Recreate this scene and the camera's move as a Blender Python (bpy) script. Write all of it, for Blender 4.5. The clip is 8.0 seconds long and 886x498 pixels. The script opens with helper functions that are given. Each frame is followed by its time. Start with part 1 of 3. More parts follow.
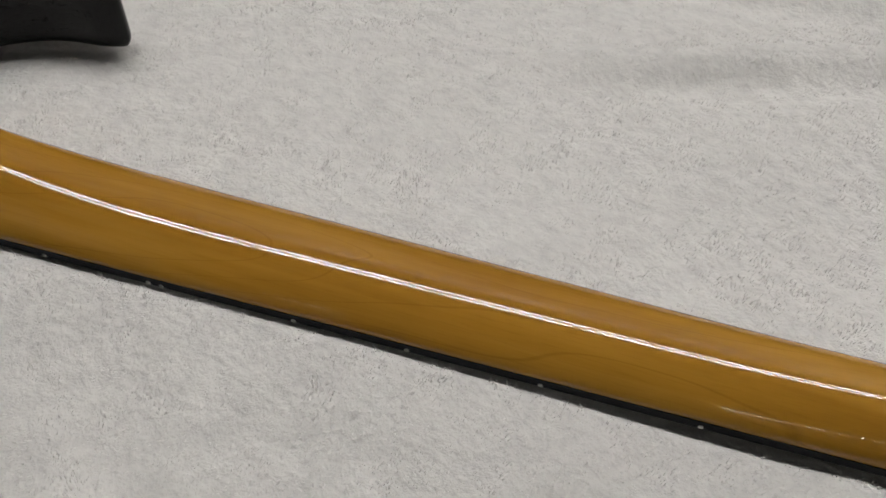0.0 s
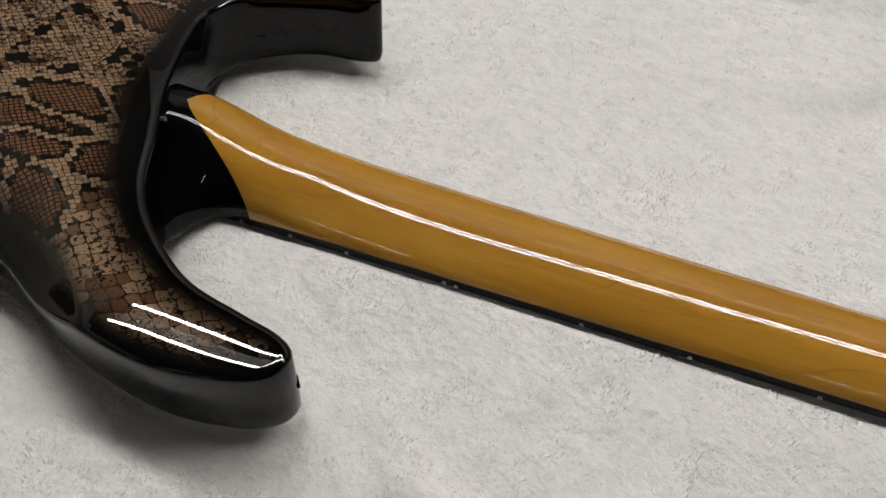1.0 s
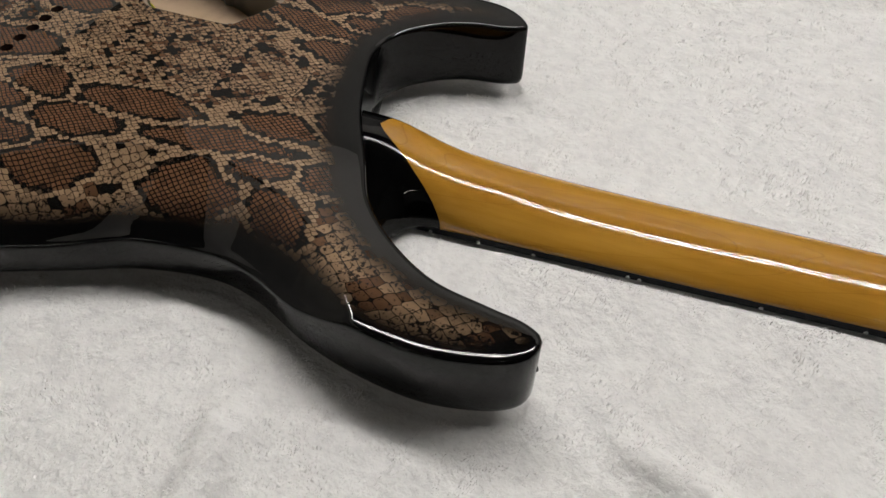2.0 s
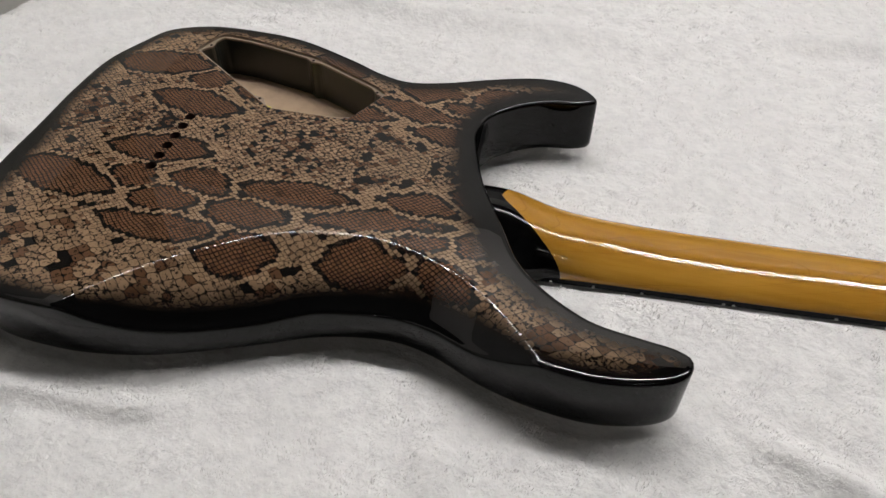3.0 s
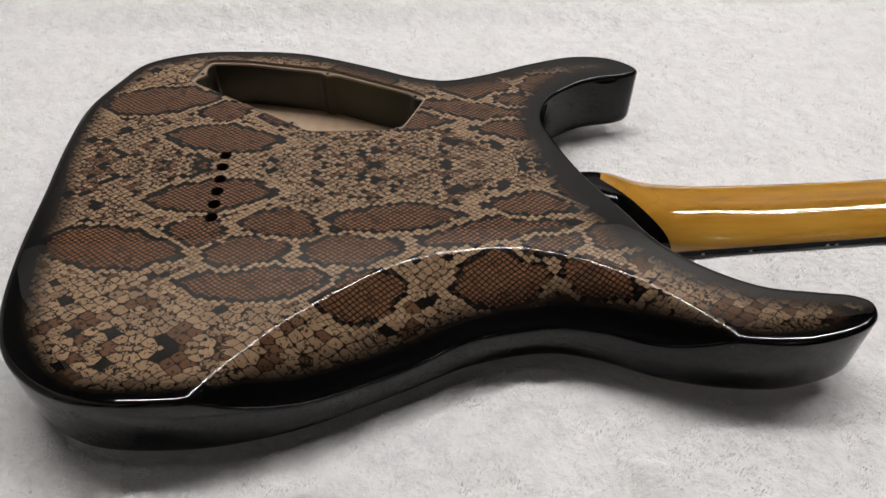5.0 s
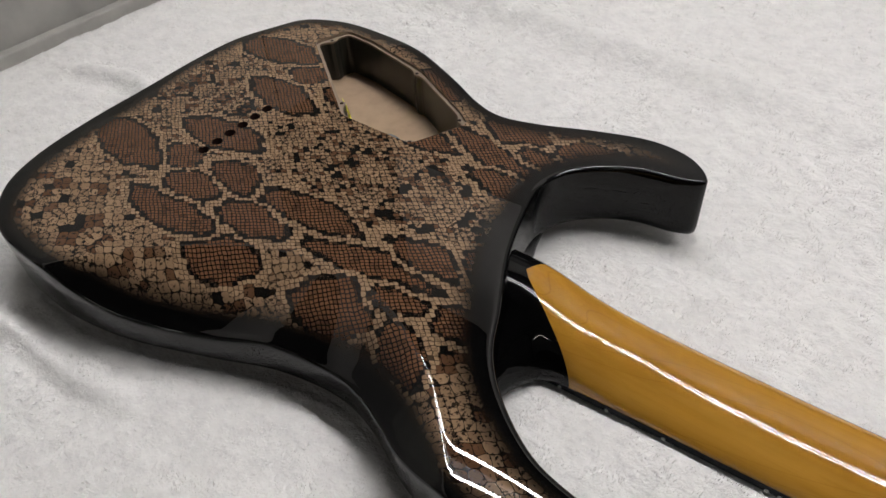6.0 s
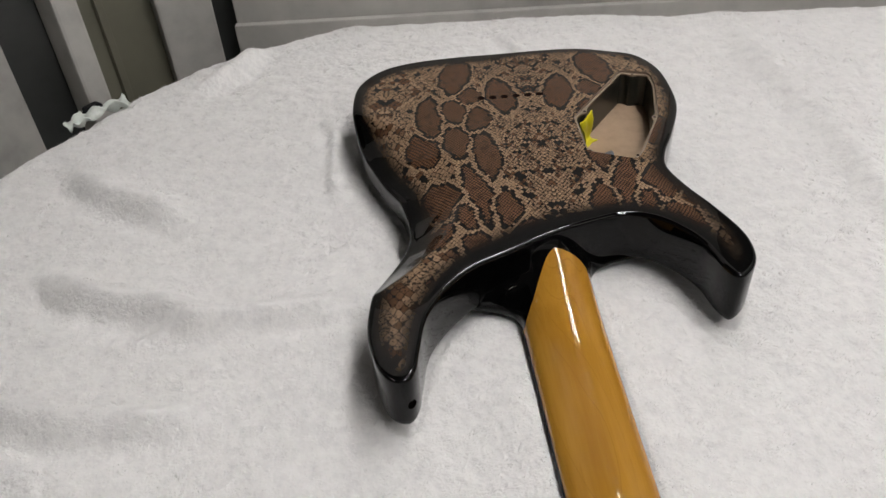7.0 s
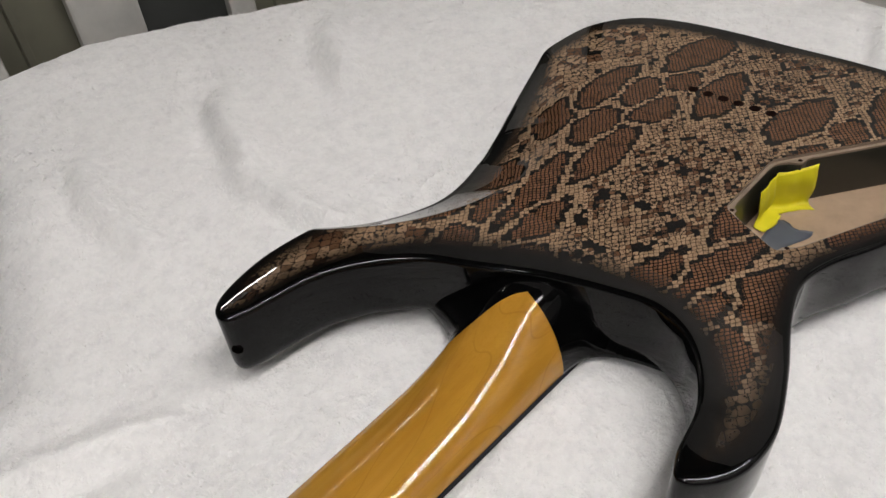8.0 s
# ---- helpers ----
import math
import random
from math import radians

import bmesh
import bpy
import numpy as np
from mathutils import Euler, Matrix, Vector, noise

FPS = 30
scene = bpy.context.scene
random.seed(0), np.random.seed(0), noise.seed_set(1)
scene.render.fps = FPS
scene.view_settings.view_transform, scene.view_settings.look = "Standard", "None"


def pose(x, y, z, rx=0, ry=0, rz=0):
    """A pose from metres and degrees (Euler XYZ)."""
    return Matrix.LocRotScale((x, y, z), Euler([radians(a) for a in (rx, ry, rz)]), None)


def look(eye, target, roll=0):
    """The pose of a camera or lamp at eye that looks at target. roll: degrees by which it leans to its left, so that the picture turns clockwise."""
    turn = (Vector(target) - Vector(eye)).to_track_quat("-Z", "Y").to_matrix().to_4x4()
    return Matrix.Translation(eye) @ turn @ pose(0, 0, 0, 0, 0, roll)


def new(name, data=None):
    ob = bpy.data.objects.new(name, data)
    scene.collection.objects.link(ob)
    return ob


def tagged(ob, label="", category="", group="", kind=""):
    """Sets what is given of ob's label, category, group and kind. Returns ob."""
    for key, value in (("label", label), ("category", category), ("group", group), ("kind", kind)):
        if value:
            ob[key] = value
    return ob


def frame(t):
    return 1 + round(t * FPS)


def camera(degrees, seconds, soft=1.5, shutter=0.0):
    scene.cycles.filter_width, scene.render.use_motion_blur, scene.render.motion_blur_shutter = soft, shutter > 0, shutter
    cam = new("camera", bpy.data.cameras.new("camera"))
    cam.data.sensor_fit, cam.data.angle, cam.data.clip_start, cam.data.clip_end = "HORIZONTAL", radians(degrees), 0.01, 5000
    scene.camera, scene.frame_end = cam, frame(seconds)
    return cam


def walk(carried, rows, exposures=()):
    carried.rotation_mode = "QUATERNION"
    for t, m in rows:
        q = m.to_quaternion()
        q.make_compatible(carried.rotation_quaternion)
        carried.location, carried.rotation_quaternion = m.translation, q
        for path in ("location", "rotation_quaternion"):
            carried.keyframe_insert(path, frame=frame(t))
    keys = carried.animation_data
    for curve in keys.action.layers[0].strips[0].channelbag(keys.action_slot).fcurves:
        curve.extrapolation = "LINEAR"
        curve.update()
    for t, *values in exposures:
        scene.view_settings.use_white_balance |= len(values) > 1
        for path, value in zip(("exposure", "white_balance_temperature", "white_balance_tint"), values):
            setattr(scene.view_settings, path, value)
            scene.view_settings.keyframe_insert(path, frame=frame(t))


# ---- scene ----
cam = camera(62.2, 8.0)
PATH = [
    (0, (0.535, -0.175, 0.26), (0.254, 1.075, -1.276), 5.4),
    (0.5, (0.49, -0.197, 0.26), (0.101, 1.047, -1.257), 4.1),
    (1, (0.437, -0.226, 0.28), (0.051, 0.992, -1.259), 4.6),
    (1.5, (0.406, -0.26, 0.285), (-0.03, 0.974, -1.228), 2.5),
    (2, (0.36, -0.288, 0.297), (-0.053, 0.973, -1.2), 1.5),
    (2.2, (0.337, -0.294, 0.313), (-0.055, 0.977, -1.18), 1.3),
    (3.3, (0.239, -0.374, 0.36), (-0.007, 1.035, -1.038), 0.1),
    (3.5, (0.215, -0.376, 0.362), (0.018, 1.045, -1.031), -0.0),
    (4, (0.144, -0.377, 0.366), (0.098, 1.061, -1.024), 0.2),
    (4.5, (0.104, -0.379, 0.361), (0.172, 1.044, -1.043), 0.3),
    (5, (0.106, -0.342, 0.331), (0.213, 1.066, -1.085), 0.9),
    (5.2, (0.149, -0.314, 0.319), (0.154, 1.096, -1.1), 0.9),
    (6.3, (0.445, -0.225, 0.338), (-0.766, 0.603, -1.021), -5.6),
    (6.5, (0.5, -0.215, 0.352), (-0.846, 0.412, -0.988), -5.5),
    (7, (0.638, -0.091, 0.375), (-0.929, -0.05, -0.867), -3.8),
    (7.5, (0.597, 0.065, 0.354), (-0.87, -0.48, -0.892), -3.4),
    (8, (0.45, 0.167, 0.32), (-0.598, -0.909, -1.0), -5.4),
]
LIGHTING = [(0.0, -0.50, 6500, 10), (0.5, -0.33, 6500, 10), (1.0, -0.17, 6500, 10), (1.5, -0.07, 6500, 10), (2.2, 0.0, 6450, 10), (3.3, 0.06, 6330, 12), (5.2, 0.16, 6330, 12), (6.3, -0.03, 6330, 12), (7.0, -0.02, 6350, 12), (8.0, 0.06, 6380, 12)]
walk(cam, [(t, look(eye, target, roll)) for t, eye, target, roll in PATH], LIGHTING)

from mathutils.geometry import delaunay_2d_cdt

# ---------------------------------------------------------------- light
LAMP_POWER, WORLD_POWER = 126.0, 0.05
world = bpy.data.worlds.new("room_air")
world.use_nodes = True
scene.world = world
world.node_tree.nodes["Background"].inputs[0].default_value = (0.62, 0.66, 0.7, 1)
world.node_tree.nodes["Background"].inputs[1].default_value = WORLD_POWER
scene.view_settings.exposure = 0.0


# ---------------------------------------------------------------- material tools
class Nodes:
    """A small builder for node materials."""

    def __init__(self, name):
        self.mat = bpy.data.materials.new(name)
        self.mat.use_nodes = True
        self.tree = self.mat.node_tree
        self.bsdf = self.tree.nodes["Principled BSDF"]

    def add(self, kind, **settings):
        node = self.tree.nodes.new(kind)
        for key, value in settings.items():
            if key == "operation":
                node.operation = value
            elif key == "data_type":
                node.data_type = value
            elif key == "feature":
                node.feature = value
            elif key == "distance":
                node.distance = value
            elif key == "blend_type":
                node.blend_type = value
            elif key == "attribute_name":
                node.attribute_name = value
            elif key == "dims":
                node.voronoi_dimensions = value
            elif key == "wave_type":
                node.wave_type = value
            elif key == "bands_direction":
                node.bands_direction = value
        return node

    def link(self, a, b):
        self.tree.links.new(a, b)

    def value(self, socket, v):
        if isinstance(v, (int, float, tuple)):
            socket.default_value = v
        else:
            self.link(v, socket)

    def math(self, op, a, b=0.0, c=0.0):
        node = self.add("ShaderNodeMath", operation=op)
        self.value(node.inputs[0], a)
        self.value(node.inputs[1], b)
        self.value(node.inputs[2], c)
        return node.outputs[0]

    def vec(self, op, a, b=(0, 0, 0)):
        node = self.add("ShaderNodeVectorMath", operation=op)
        self.value(node.inputs[0], a)
        self.value(node.inputs[1], b)
        return node.outputs[0]

    def coords(self):
        return self.add("ShaderNodeTexCoord").outputs["Object"]

    def mapping(self, vector, scale=(1, 1, 1), turn=(0, 0, 0), move=(0, 0, 0)):
        node = self.add("ShaderNodeMapping")
        self.link(vector, node.inputs[0])
        node.inputs[1].default_value, node.inputs[2].default_value, node.inputs[3].default_value = move, turn, scale
        return node.outputs[0]

    def noise(self, vector, scale, detail=4.0, rough=0.55, colour=False):
        node = self.add("ShaderNodeTexNoise")
        self.link(vector, node.inputs["Vector"])
        node.inputs["Scale"].default_value = scale
        node.inputs["Detail"].default_value = detail
        node.inputs["Roughness"].default_value = rough
        return node.outputs[1 if colour else 0]

    def voronoi(self, vector, scale, feature="F1", out="Distance", randomness=1.0, dims="2D"):
        node = self.add("ShaderNodeTexVoronoi", feature=feature, dims=dims)
        self.link(vector, node.inputs["Vector"])
        node.inputs["Scale"].default_value = scale
        node.inputs["Randomness"].default_value = randomness
        return node.outputs[out]

    def ramp(self, fac, stops):
        node = self.add("ShaderNodeValToRGB")
        self.link(fac, node.inputs[0])
        cr = node.color_ramp
        while len(cr.elements) < len(stops):
            cr.elements.new(0.5)
        for e, (p, c) in zip(cr.elements, stops):
            e.position = p
            e.color = (c, c, c, 1) if isinstance(c, (int, float)) else (*c, 1)
        return node.outputs[0]

    def mix(self, fac, a, b, blend="MIX"):
        node = self.add("ShaderNodeMix", data_type="RGBA", blend_type=blend)
        self.value(node.inputs[0], fac)
        for socket, v in ((node.inputs[6], a), (node.inputs[7], b)):
            if isinstance(v, tuple):
                socket.default_value = (*v, 1)
            else:
                self.link(v, socket)
        return node.outputs[2]

    def step(self, x, low, high):
        node = self.add("ShaderNodeMapRange")
        node.interpolation_type = "SMOOTHSTEP"
        self.value(node.inputs[0], x)
        node.inputs[1].default_value, node.inputs[2].default_value = low, high
        return node.outputs[0]

    def bump(self, height, strength, distance):
        node = self.add("ShaderNodeBump")
        self.link(height, node.inputs["Height"])
        node.inputs["Strength"].default_value, node.inputs["Distance"].default_value = strength, distance
        self.link(node.outputs[0], self.bsdf.inputs["Normal"])
        return node

    def set(self, **values):
        names = dict(colour="Base Color", rough="Roughness", metal="Metallic", coat="Coat Weight", coat_ior="Coat IOR", coat_rough="Coat Roughness",
                     sheen="Sheen Weight", spec="Specular IOR Level", subsurface="Subsurface Weight")
        for key, v in values.items():
            socket = self.bsdf.inputs[names[key]]
            if isinstance(v, tuple):
                socket.default_value = (*v, 1)
            else:
                self.value(socket, v)
        return self.mat


def mat_lacquer_black():
    n = Nodes("black_lacquer")
    c = n.coords()
    dust = n.noise(c, 900, 2)
    return n.set(colour=n.mix(n.step(dust, 0.45, 0.8), (0.0015, 0.0015, 0.0016), (0.004, 0.004, 0.004)), rough=0.5, coat=1.0, coat_ior=1.32, coat_rough=0.0, spec=0.0)


# saddles of the print: place along the body and away from the mirror line, half length, half width, turn
SADDLES_MM = [(-8, 58, 11, 8, 12), (-53, 71, 29, 11, 8), (24, 75, 19, 9, 0), (38, 53, 17, 9, 3), (78, 72, 25, 9.5, -8), (102, 50, 30, 9, -2), (153, 60, 35, 6, -7), (181, 38, 18, 6, 0),
              (223, 64, 12, 7, 13), (187, 69, 12, 6, -12), (157, 89, 21, 12, -10), (83, 103, 18, 10, -20), (208, 91, 15, 8, 22), (28, 97, 28, 9, 0), (-5, 28, 27, 10, -7), (216, 25, 15, 9, 13)]


def mat_snakeskin():
    """A printed python skin under clear lacquer: saddles ringed in black, a pale net between them, round scales elsewhere."""
    n = Nodes("snakeskin_print_under_lacquer")
    c = n.coords()
    xyz = n.add("ShaderNodeSeparateXYZ")
    n.link(c, xyz.inputs[0])
    # the print repeats as a mirror image about two lines
    middle = n.math("MULTIPLY_ADD", xyz.outputs[0], -0.045, 0.0185)
    u = n.math("PINGPONG", n.math("ABSOLUTE", n.math("SUBTRACT", xyz.outputs[1], middle)), 0.139)
    flat = n.add("ShaderNodeCombineXYZ")
    n.link(xyz.outputs[0], flat.inputs[0])
    n.link(u, flat.inputs[1])
    p = flat.outputs[0]

    def shifted(vector, scale, amount):
        w = n.vec("SCALE", n.vec("SUBTRACT", n.noise(vector, scale, 2, colour=True), (0.5, 0.5, 0.5)))
        w.node.inputs[3].default_value = amount
        return n.vec("ADD", vector, w)

    def scales(vector, size, randomness):
        edge = n.voronoi(vector, 1 / size, "DISTANCE_TO_EDGE", "Distance", randomness)
        node = n.add("ShaderNodeTexVoronoi", feature="F1", dims="2D")
        n.link(vector, node.inputs["Vector"])
        node.inputs["Scale"].default_value = 1 / size
        node.inputs["Randomness"].default_value = randomness
        return edge, node.outputs["Position"], node.outputs["Color"], node.outputs["Distance"]

    p2 = shifted(p, 60, 0.004)

    def diamonds(size, randomness):
        turn = n.mapping(n.vec("MULTIPLY", p2, (0.84, 1.14, 1)), turn=(0, 0, radians(45)))
        e, q, c4, f = scales(turn, size, randomness)
        return e, n.vec("MULTIPLY", n.mapping(q, turn=(0, 0, radians(-45))), (1 / 0.84, 1 / 1.14, 0)), c4, f

    # fine scales in the saddles, the net's, and three growing sizes of round ones
    e1, q1, r1, f1 = diamonds(0.0024, 0.14)
    e4, q4, r4, f4 = diamonds(0.0026, 0.32)
    e2, q2, r2, f2 = diamonds(0.0033, 0.36)
    e3, q3, r3, f3 = diamonds(0.0041, 0.40)
    e5, q5, r5, f5 = diamonds(0.0058, 0.44)

    # how far each fine scale lies outside the nearest and the second nearest saddle
    pj = shifted(shifted(q4, 40, 0.011), 110, 0.007)
    near, second = 1.0, 1.0
    for x, y, a, b, turn in SADDLES_MM:
        node = n.add("ShaderNodeMapping")
        node.vector_type = "TEXTURE"
        n.link(pj, node.inputs[0])
        node.inputs[1].default_value = (x / 1000, y / 1000, 0)
        node.inputs[2].default_value = (0, 0, radians(turn))
        node.inputs[3].default_value = (a * 1.14 / 1000, b * 1.24 / 1000, 1)
        part_of = n.vec("ABSOLUTE", node.outputs[0])
        both = n.add("ShaderNodeVectorMath", operation="DOT_PRODUCT")
        n.link(part_of, both.inputs[0])
        both.inputs[1].default_value = (0.30, 0.30, 0)
        size = n.add("ShaderNodeVectorMath", operation="LENGTH")
        n.link(part_of, size.inputs[0])
        k = n.math("MULTIPLY_ADD", size.outputs["Value"], 0.70, both.outputs["Value"])
        d = n.math("MULTIPLY", n.math("SUBTRACT", k, 1.0), b / 1000 * 1.25)
        second = n.math("MINIMUM", second, n.math("MAXIMUM", near, d))
        near = n.math("MINIMUM", near, d)
    gap = n.math("SUBTRACT", second, near)

    mottle = n.noise(p, 420, 4, 0.7)
    worn = n.noise(p, 45, 3, 0.6)
    # dark crackle that eats into some scales more than others
    crackle = n.step(n.math("MULTIPLY_ADD", worn, 0.35, mottle), 0.71, 0.76)
    tan = n.mix(r4, (0.400, 0.284, 0.182), (0.285, 0.196, 0.121))
    brown = n.mix(n.noise(p, 30, 3), (0.124, 0.058, 0.029), (0.190, 0.097, 0.050))
    brown = n.mix(n.math("MULTIPLY", r1, 0.40), brown, (0.22, 0.125, 0.072))
    dark = (0.007, 0.0065, 0.0062)
    core = n.math("MULTIPLY", n.step(near, 0.0016, 0.0012), n.step(gap, 0.0062, 0.0066))
    net_here = n.math("MAXIMUM", n.step(gap, 0.0030, 0.0026), n.step(near, 0.0036, 0.0038))
    seam1 = n.math("MAXIMUM", n.step(e1, 0.17, 0.08), n.step(f1, 0.46, 0.56))
    seam4 = n.math("MAXIMUM", n.step(e4, 0.10, 0.04), n.step(f4, 0.52, 0.62))
    net = n.mix(n.math("MULTIPLY", seam4, 0.88), n.mix(n.math("MULTIPLY", crackle, 0.35), tan, dark), dark)
    inner = n.mix(n.math("MULTIPLY", seam1, 0.92), n.mix(n.math("MULTIPLY", n.step(n.noise(q1, 130, 3, 0.6), 0.52, 0.66), 0.5), brown, (0.022, 0.013, 0.009)), dark)
    ring = n.mix(n.math("MULTIPLY", n.step(mottle, 0.50, 0.64), n.step(seam4, 0.5, 0.4)), dark, (0.060, 0.040, 0.027))
    saddle = n.mix(net_here, n.mix(core, ring, inner), net)

    # round scales: each one tan, brown or black, in drifts
    def patch(edge, place, rnd, far, scale, seam, brownish, black, corner):
        drift = n.noise(shifted(place, 40, 0.012), scale, 3, 0.65)
        tone = n.math("MULTIPLY_ADD", n.math("SUBTRACT", rnd, 0.5), 0.20, drift)
        c1 = n.mix(n.step(tone, brownish, brownish + 0.03), n.mix(rnd, (0.37, 0.258, 0.164), (0.220, 0.150, 0.093)), (0.125, 0.066, 0.036))
        c1 = n.mix(n.step(tone, black, black + 0.008), c1, dark)
        c1 = n.mix(n.math("MULTIPLY", n.step(mottle, 0.54, 0.59), 0.55), c1, (0.06, 0.038, 0.023))
        c1 = n.mix(n.math("MULTIPLY", crackle, 0.85), c1, dark)
        gapline = n.step(n.math("MULTIPLY_ADD", n.math("SUBTRACT", n.noise(p, 420, 3), 0.5), -0.10, edge), seam, seam * 0.35)
        return n.mix(n.math("MULTIPLY", n.math("MAXIMUM", gapline, n.step(far, corner, corner + 0.12)), 0.95), c1, dark)

    def out_from(place, low, high, sway=0.03):
        along = n.add("ShaderNodeSeparateXYZ")
        n.link(place, along.inputs[0])
        reach = n.math("MULTIPLY_ADD", n.step(along.outputs[0], 0.14, 0.26), 0.035, along.outputs[1])
        return n.step(n.math("MULTIPLY_ADD", n.math("SUBTRACT", n.noise(place, 26, 3, 0.6), 0.5), sway, reach), low, high)

    loose = patch(e2, q2, r2, f2, 62, 0.10, 0.53, 0.585, 0.52)
    loose = n.mix(out_from(q3, 0.068, 0.069), loose, patch(e3, q3, r3, f3, 60, 0.07, 0.535, 0.59, 0.55))
    loose = n.mix(out_from(q5, 0.102, 0.103), loose, patch(e5, q5, r5, f5, 50, 0.055, 0.55, 0.645, 0.55))
    skin = n.mix(n.step(near, 0.0070, 0.0072), saddle, loose)
    burst = n.add("ShaderNodeAttribute", attribute_name="burst").outputs["Fac"]
    skin = n.mix(1.0, skin, (0.80, 0.755, 0.715), "MULTIPLY")
    col = n.mix(n.step(burst, 0.0, 1.0), (0.0015, 0.0015, 0.0015), skin)
    return n.set(colour=col, rough=0.5, coat=1.0, coat_ior=1.46, coat_rough=0.0, spec=0.0)


def mat_amber_maple():
    """Amber-tinted flat-sawn maple under clear lacquer: broad soft figure and thin dark growth lines."""
    n = Nodes("amber_tinted_maple")
    c = n.coords()
    grain = n.noise(n.mapping(c, (1.0, 26, 26)), 3.0, 4, 0.55)
    rings = n.noise(n.mapping(c, (3.2, 20, 13), move=(0.4, 0.1, 0)), 1.0, 1.5, 0.4)
    line = n.math("ABSOLUTE", n.math("SUBTRACT", n.math("FRACT", n.math("MULTIPLY", rings, 13.0)), 0.5))
    fibre = n.noise(n.mapping(c, (60, 1400, 1400)), 1.0, 3)
    flame = n.noise(n.mapping(c, (5, 48, 48)), 1.0, 3, 0.6)
    col = n.ramp(grain, [(0.3, (0.34, 0.155, 0.017)), (0.55, (0.42, 0.205, 0.024)), (0.75, (0.47, 0.24, 0.032))])
    col = n.mix(n.math("MULTIPLY", n.step(fibre, 0.48, 0.75), 0.22), col, (0.25, 0.11, 0.012))
    col = n.mix(n.math("MULTIPLY", n.step(flame, 0.46, 0.66), 0.32), col, (0.56, 0.31, 0.055))
    col = n.mix(n.math("MULTIPLY", n.step(line, 0.030, 0.004), 0.26), col, (0.17, 0.068, 0.008))
    return n.set(colour=col, rough=0.5, coat=1.0, coat_ior=1.52, coat_rough=0.0, spec=0.0)


def mat_plain(name, colour, rough, metal=0.0, vary=0.25, scale=40, coat=0.0, spec=0.5):
    n = Nodes(name)
    c = n.coords()
    big = n.noise(c, scale * 0.12, 3)
    fine = n.noise(c, scale, 5)
    dark = tuple(x * (1 - vary) for x in colour)
    light = tuple(min(1, x * (1 + vary * 0.6)) for x in colour)
    col = n.ramp(n.math("MULTIPLY_ADD", fine, 0.5, n.math("MULTIPLY", big, 0.5)), [(0.3, dark), (0.5, colour), (0.7, light)])
    n.bump(fine, 0.15, 0.001)
    return n.set(colour=col, rough=rough, metal=metal, coat=coat, coat_rough=0.05, spec=spec)


def mat_towel():
    n = Nodes("white_plush_towel")
    c = n.coords()
    tuft = n.noise(c, 230, 3, 0.6)
    clump = n.noise(c, 70, 3, 0.6)
    soft = n.noise(c, 6, 3)
    col = n.ramp(n.math("MULTIPLY_ADD", tuft, 0.45, n.math("MULTIPLY", clump, 0.55)), [(0.3, (0.70, 0.69, 0.69)), (0.55, (0.82, 0.81, 0.80)), (0.75, (0.86, 0.85, 0.84))])
    col = n.mix(n.math("MULTIPLY", soft, 0.12), col, (0.66, 0.65, 0.65))
    fine = n.noise(c, 800, 3, 0.7)
    n.bump(n.math("MULTIPLY_ADD", clump, 1.5, n.math("MULTIPLY_ADD", fine, 0.12, tuft)), 0.55, 0.0028)
    return n.set(colour=col, rough=0.95, sheen=0.35, spec=0.1)


def mat_fibre():
    """Thin fibre that lets light through as well as scattering it."""
    n = Nodes("white_pile_fibre")
    r = n.add("ShaderNodeNewGeometry").outputs["Random Per Island"]
    col = n.ramp(r, [(0.0, (0.76, 0.75, 0.74)), (0.6, (0.86, 0.85, 0.84)), (1.0, (0.92, 0.91, 0.90))])
    diffuse, through_it, both = n.add("ShaderNodeBsdfDiffuse"), n.add("ShaderNodeBsdfTranslucent"), n.add("ShaderNodeMixShader")
    n.link(col, diffuse.inputs[0])
    n.link(col, through_it.inputs[0])
    both.inputs[0].default_value = 0.5
    n.link(diffuse.outputs[0], both.inputs[1])
    n.link(through_it.outputs[0], both.inputs[2])
    n.link(both.outputs[0], n.tree.nodes["Material Output"].inputs[0])
    return n.mat


def mat_glow(name, colour, power):
    n = Nodes(name)
    n.bsdf.inputs["Base Color"].default_value = (0.8, 0.8, 0.8, 1)
    n.bsdf.inputs["Emission Color"].default_value = (*colour, 1)
    n.bsdf.inputs["Emission Strength"].default_value = power
    return n.mat


BLACK = mat_lacquer_black()
SNAKE = mat_snakeskin()
MAPLE = mat_amber_maple()
TOWEL = mat_towel()
BARE_WOOD = mat_plain("bare_routed_wood", (0.37, 0.26, 0.17), 0.6, scale=120)
LEDGE_WOOD = mat_plain("lacquer_dusted_wood", (0.24, 0.18, 0.13), 0.5, scale=120)
SHIELD = mat_plain("dark_cavity_paint", (0.024, 0.0235, 0.018), 0.3, scale=60)
HOLE_WOOD = mat_plain("dark_red_bored_wood", (0.016, 0.007, 0.005), 0.7, scale=200, spec=0.1)
BORE_SHADE = mat_plain("painted_bore_shade", (0.002, 0.0017, 0.0015), 1.0, scale=200, spec=0.0)
EBONY = mat_plain("dark_fretboard_wood", (0.006, 0.006, 0.007), 0.6, scale=200, spec=0.15)
DOT = mat_plain("pearl_dot", (0.65, 0.65, 0.62), 0.3, vary=0.1)
TAPE_YELLOW = mat_plain("yellow_tape", (0.62, 0.55, 0.01), 0.5, vary=0.2, scale=60)
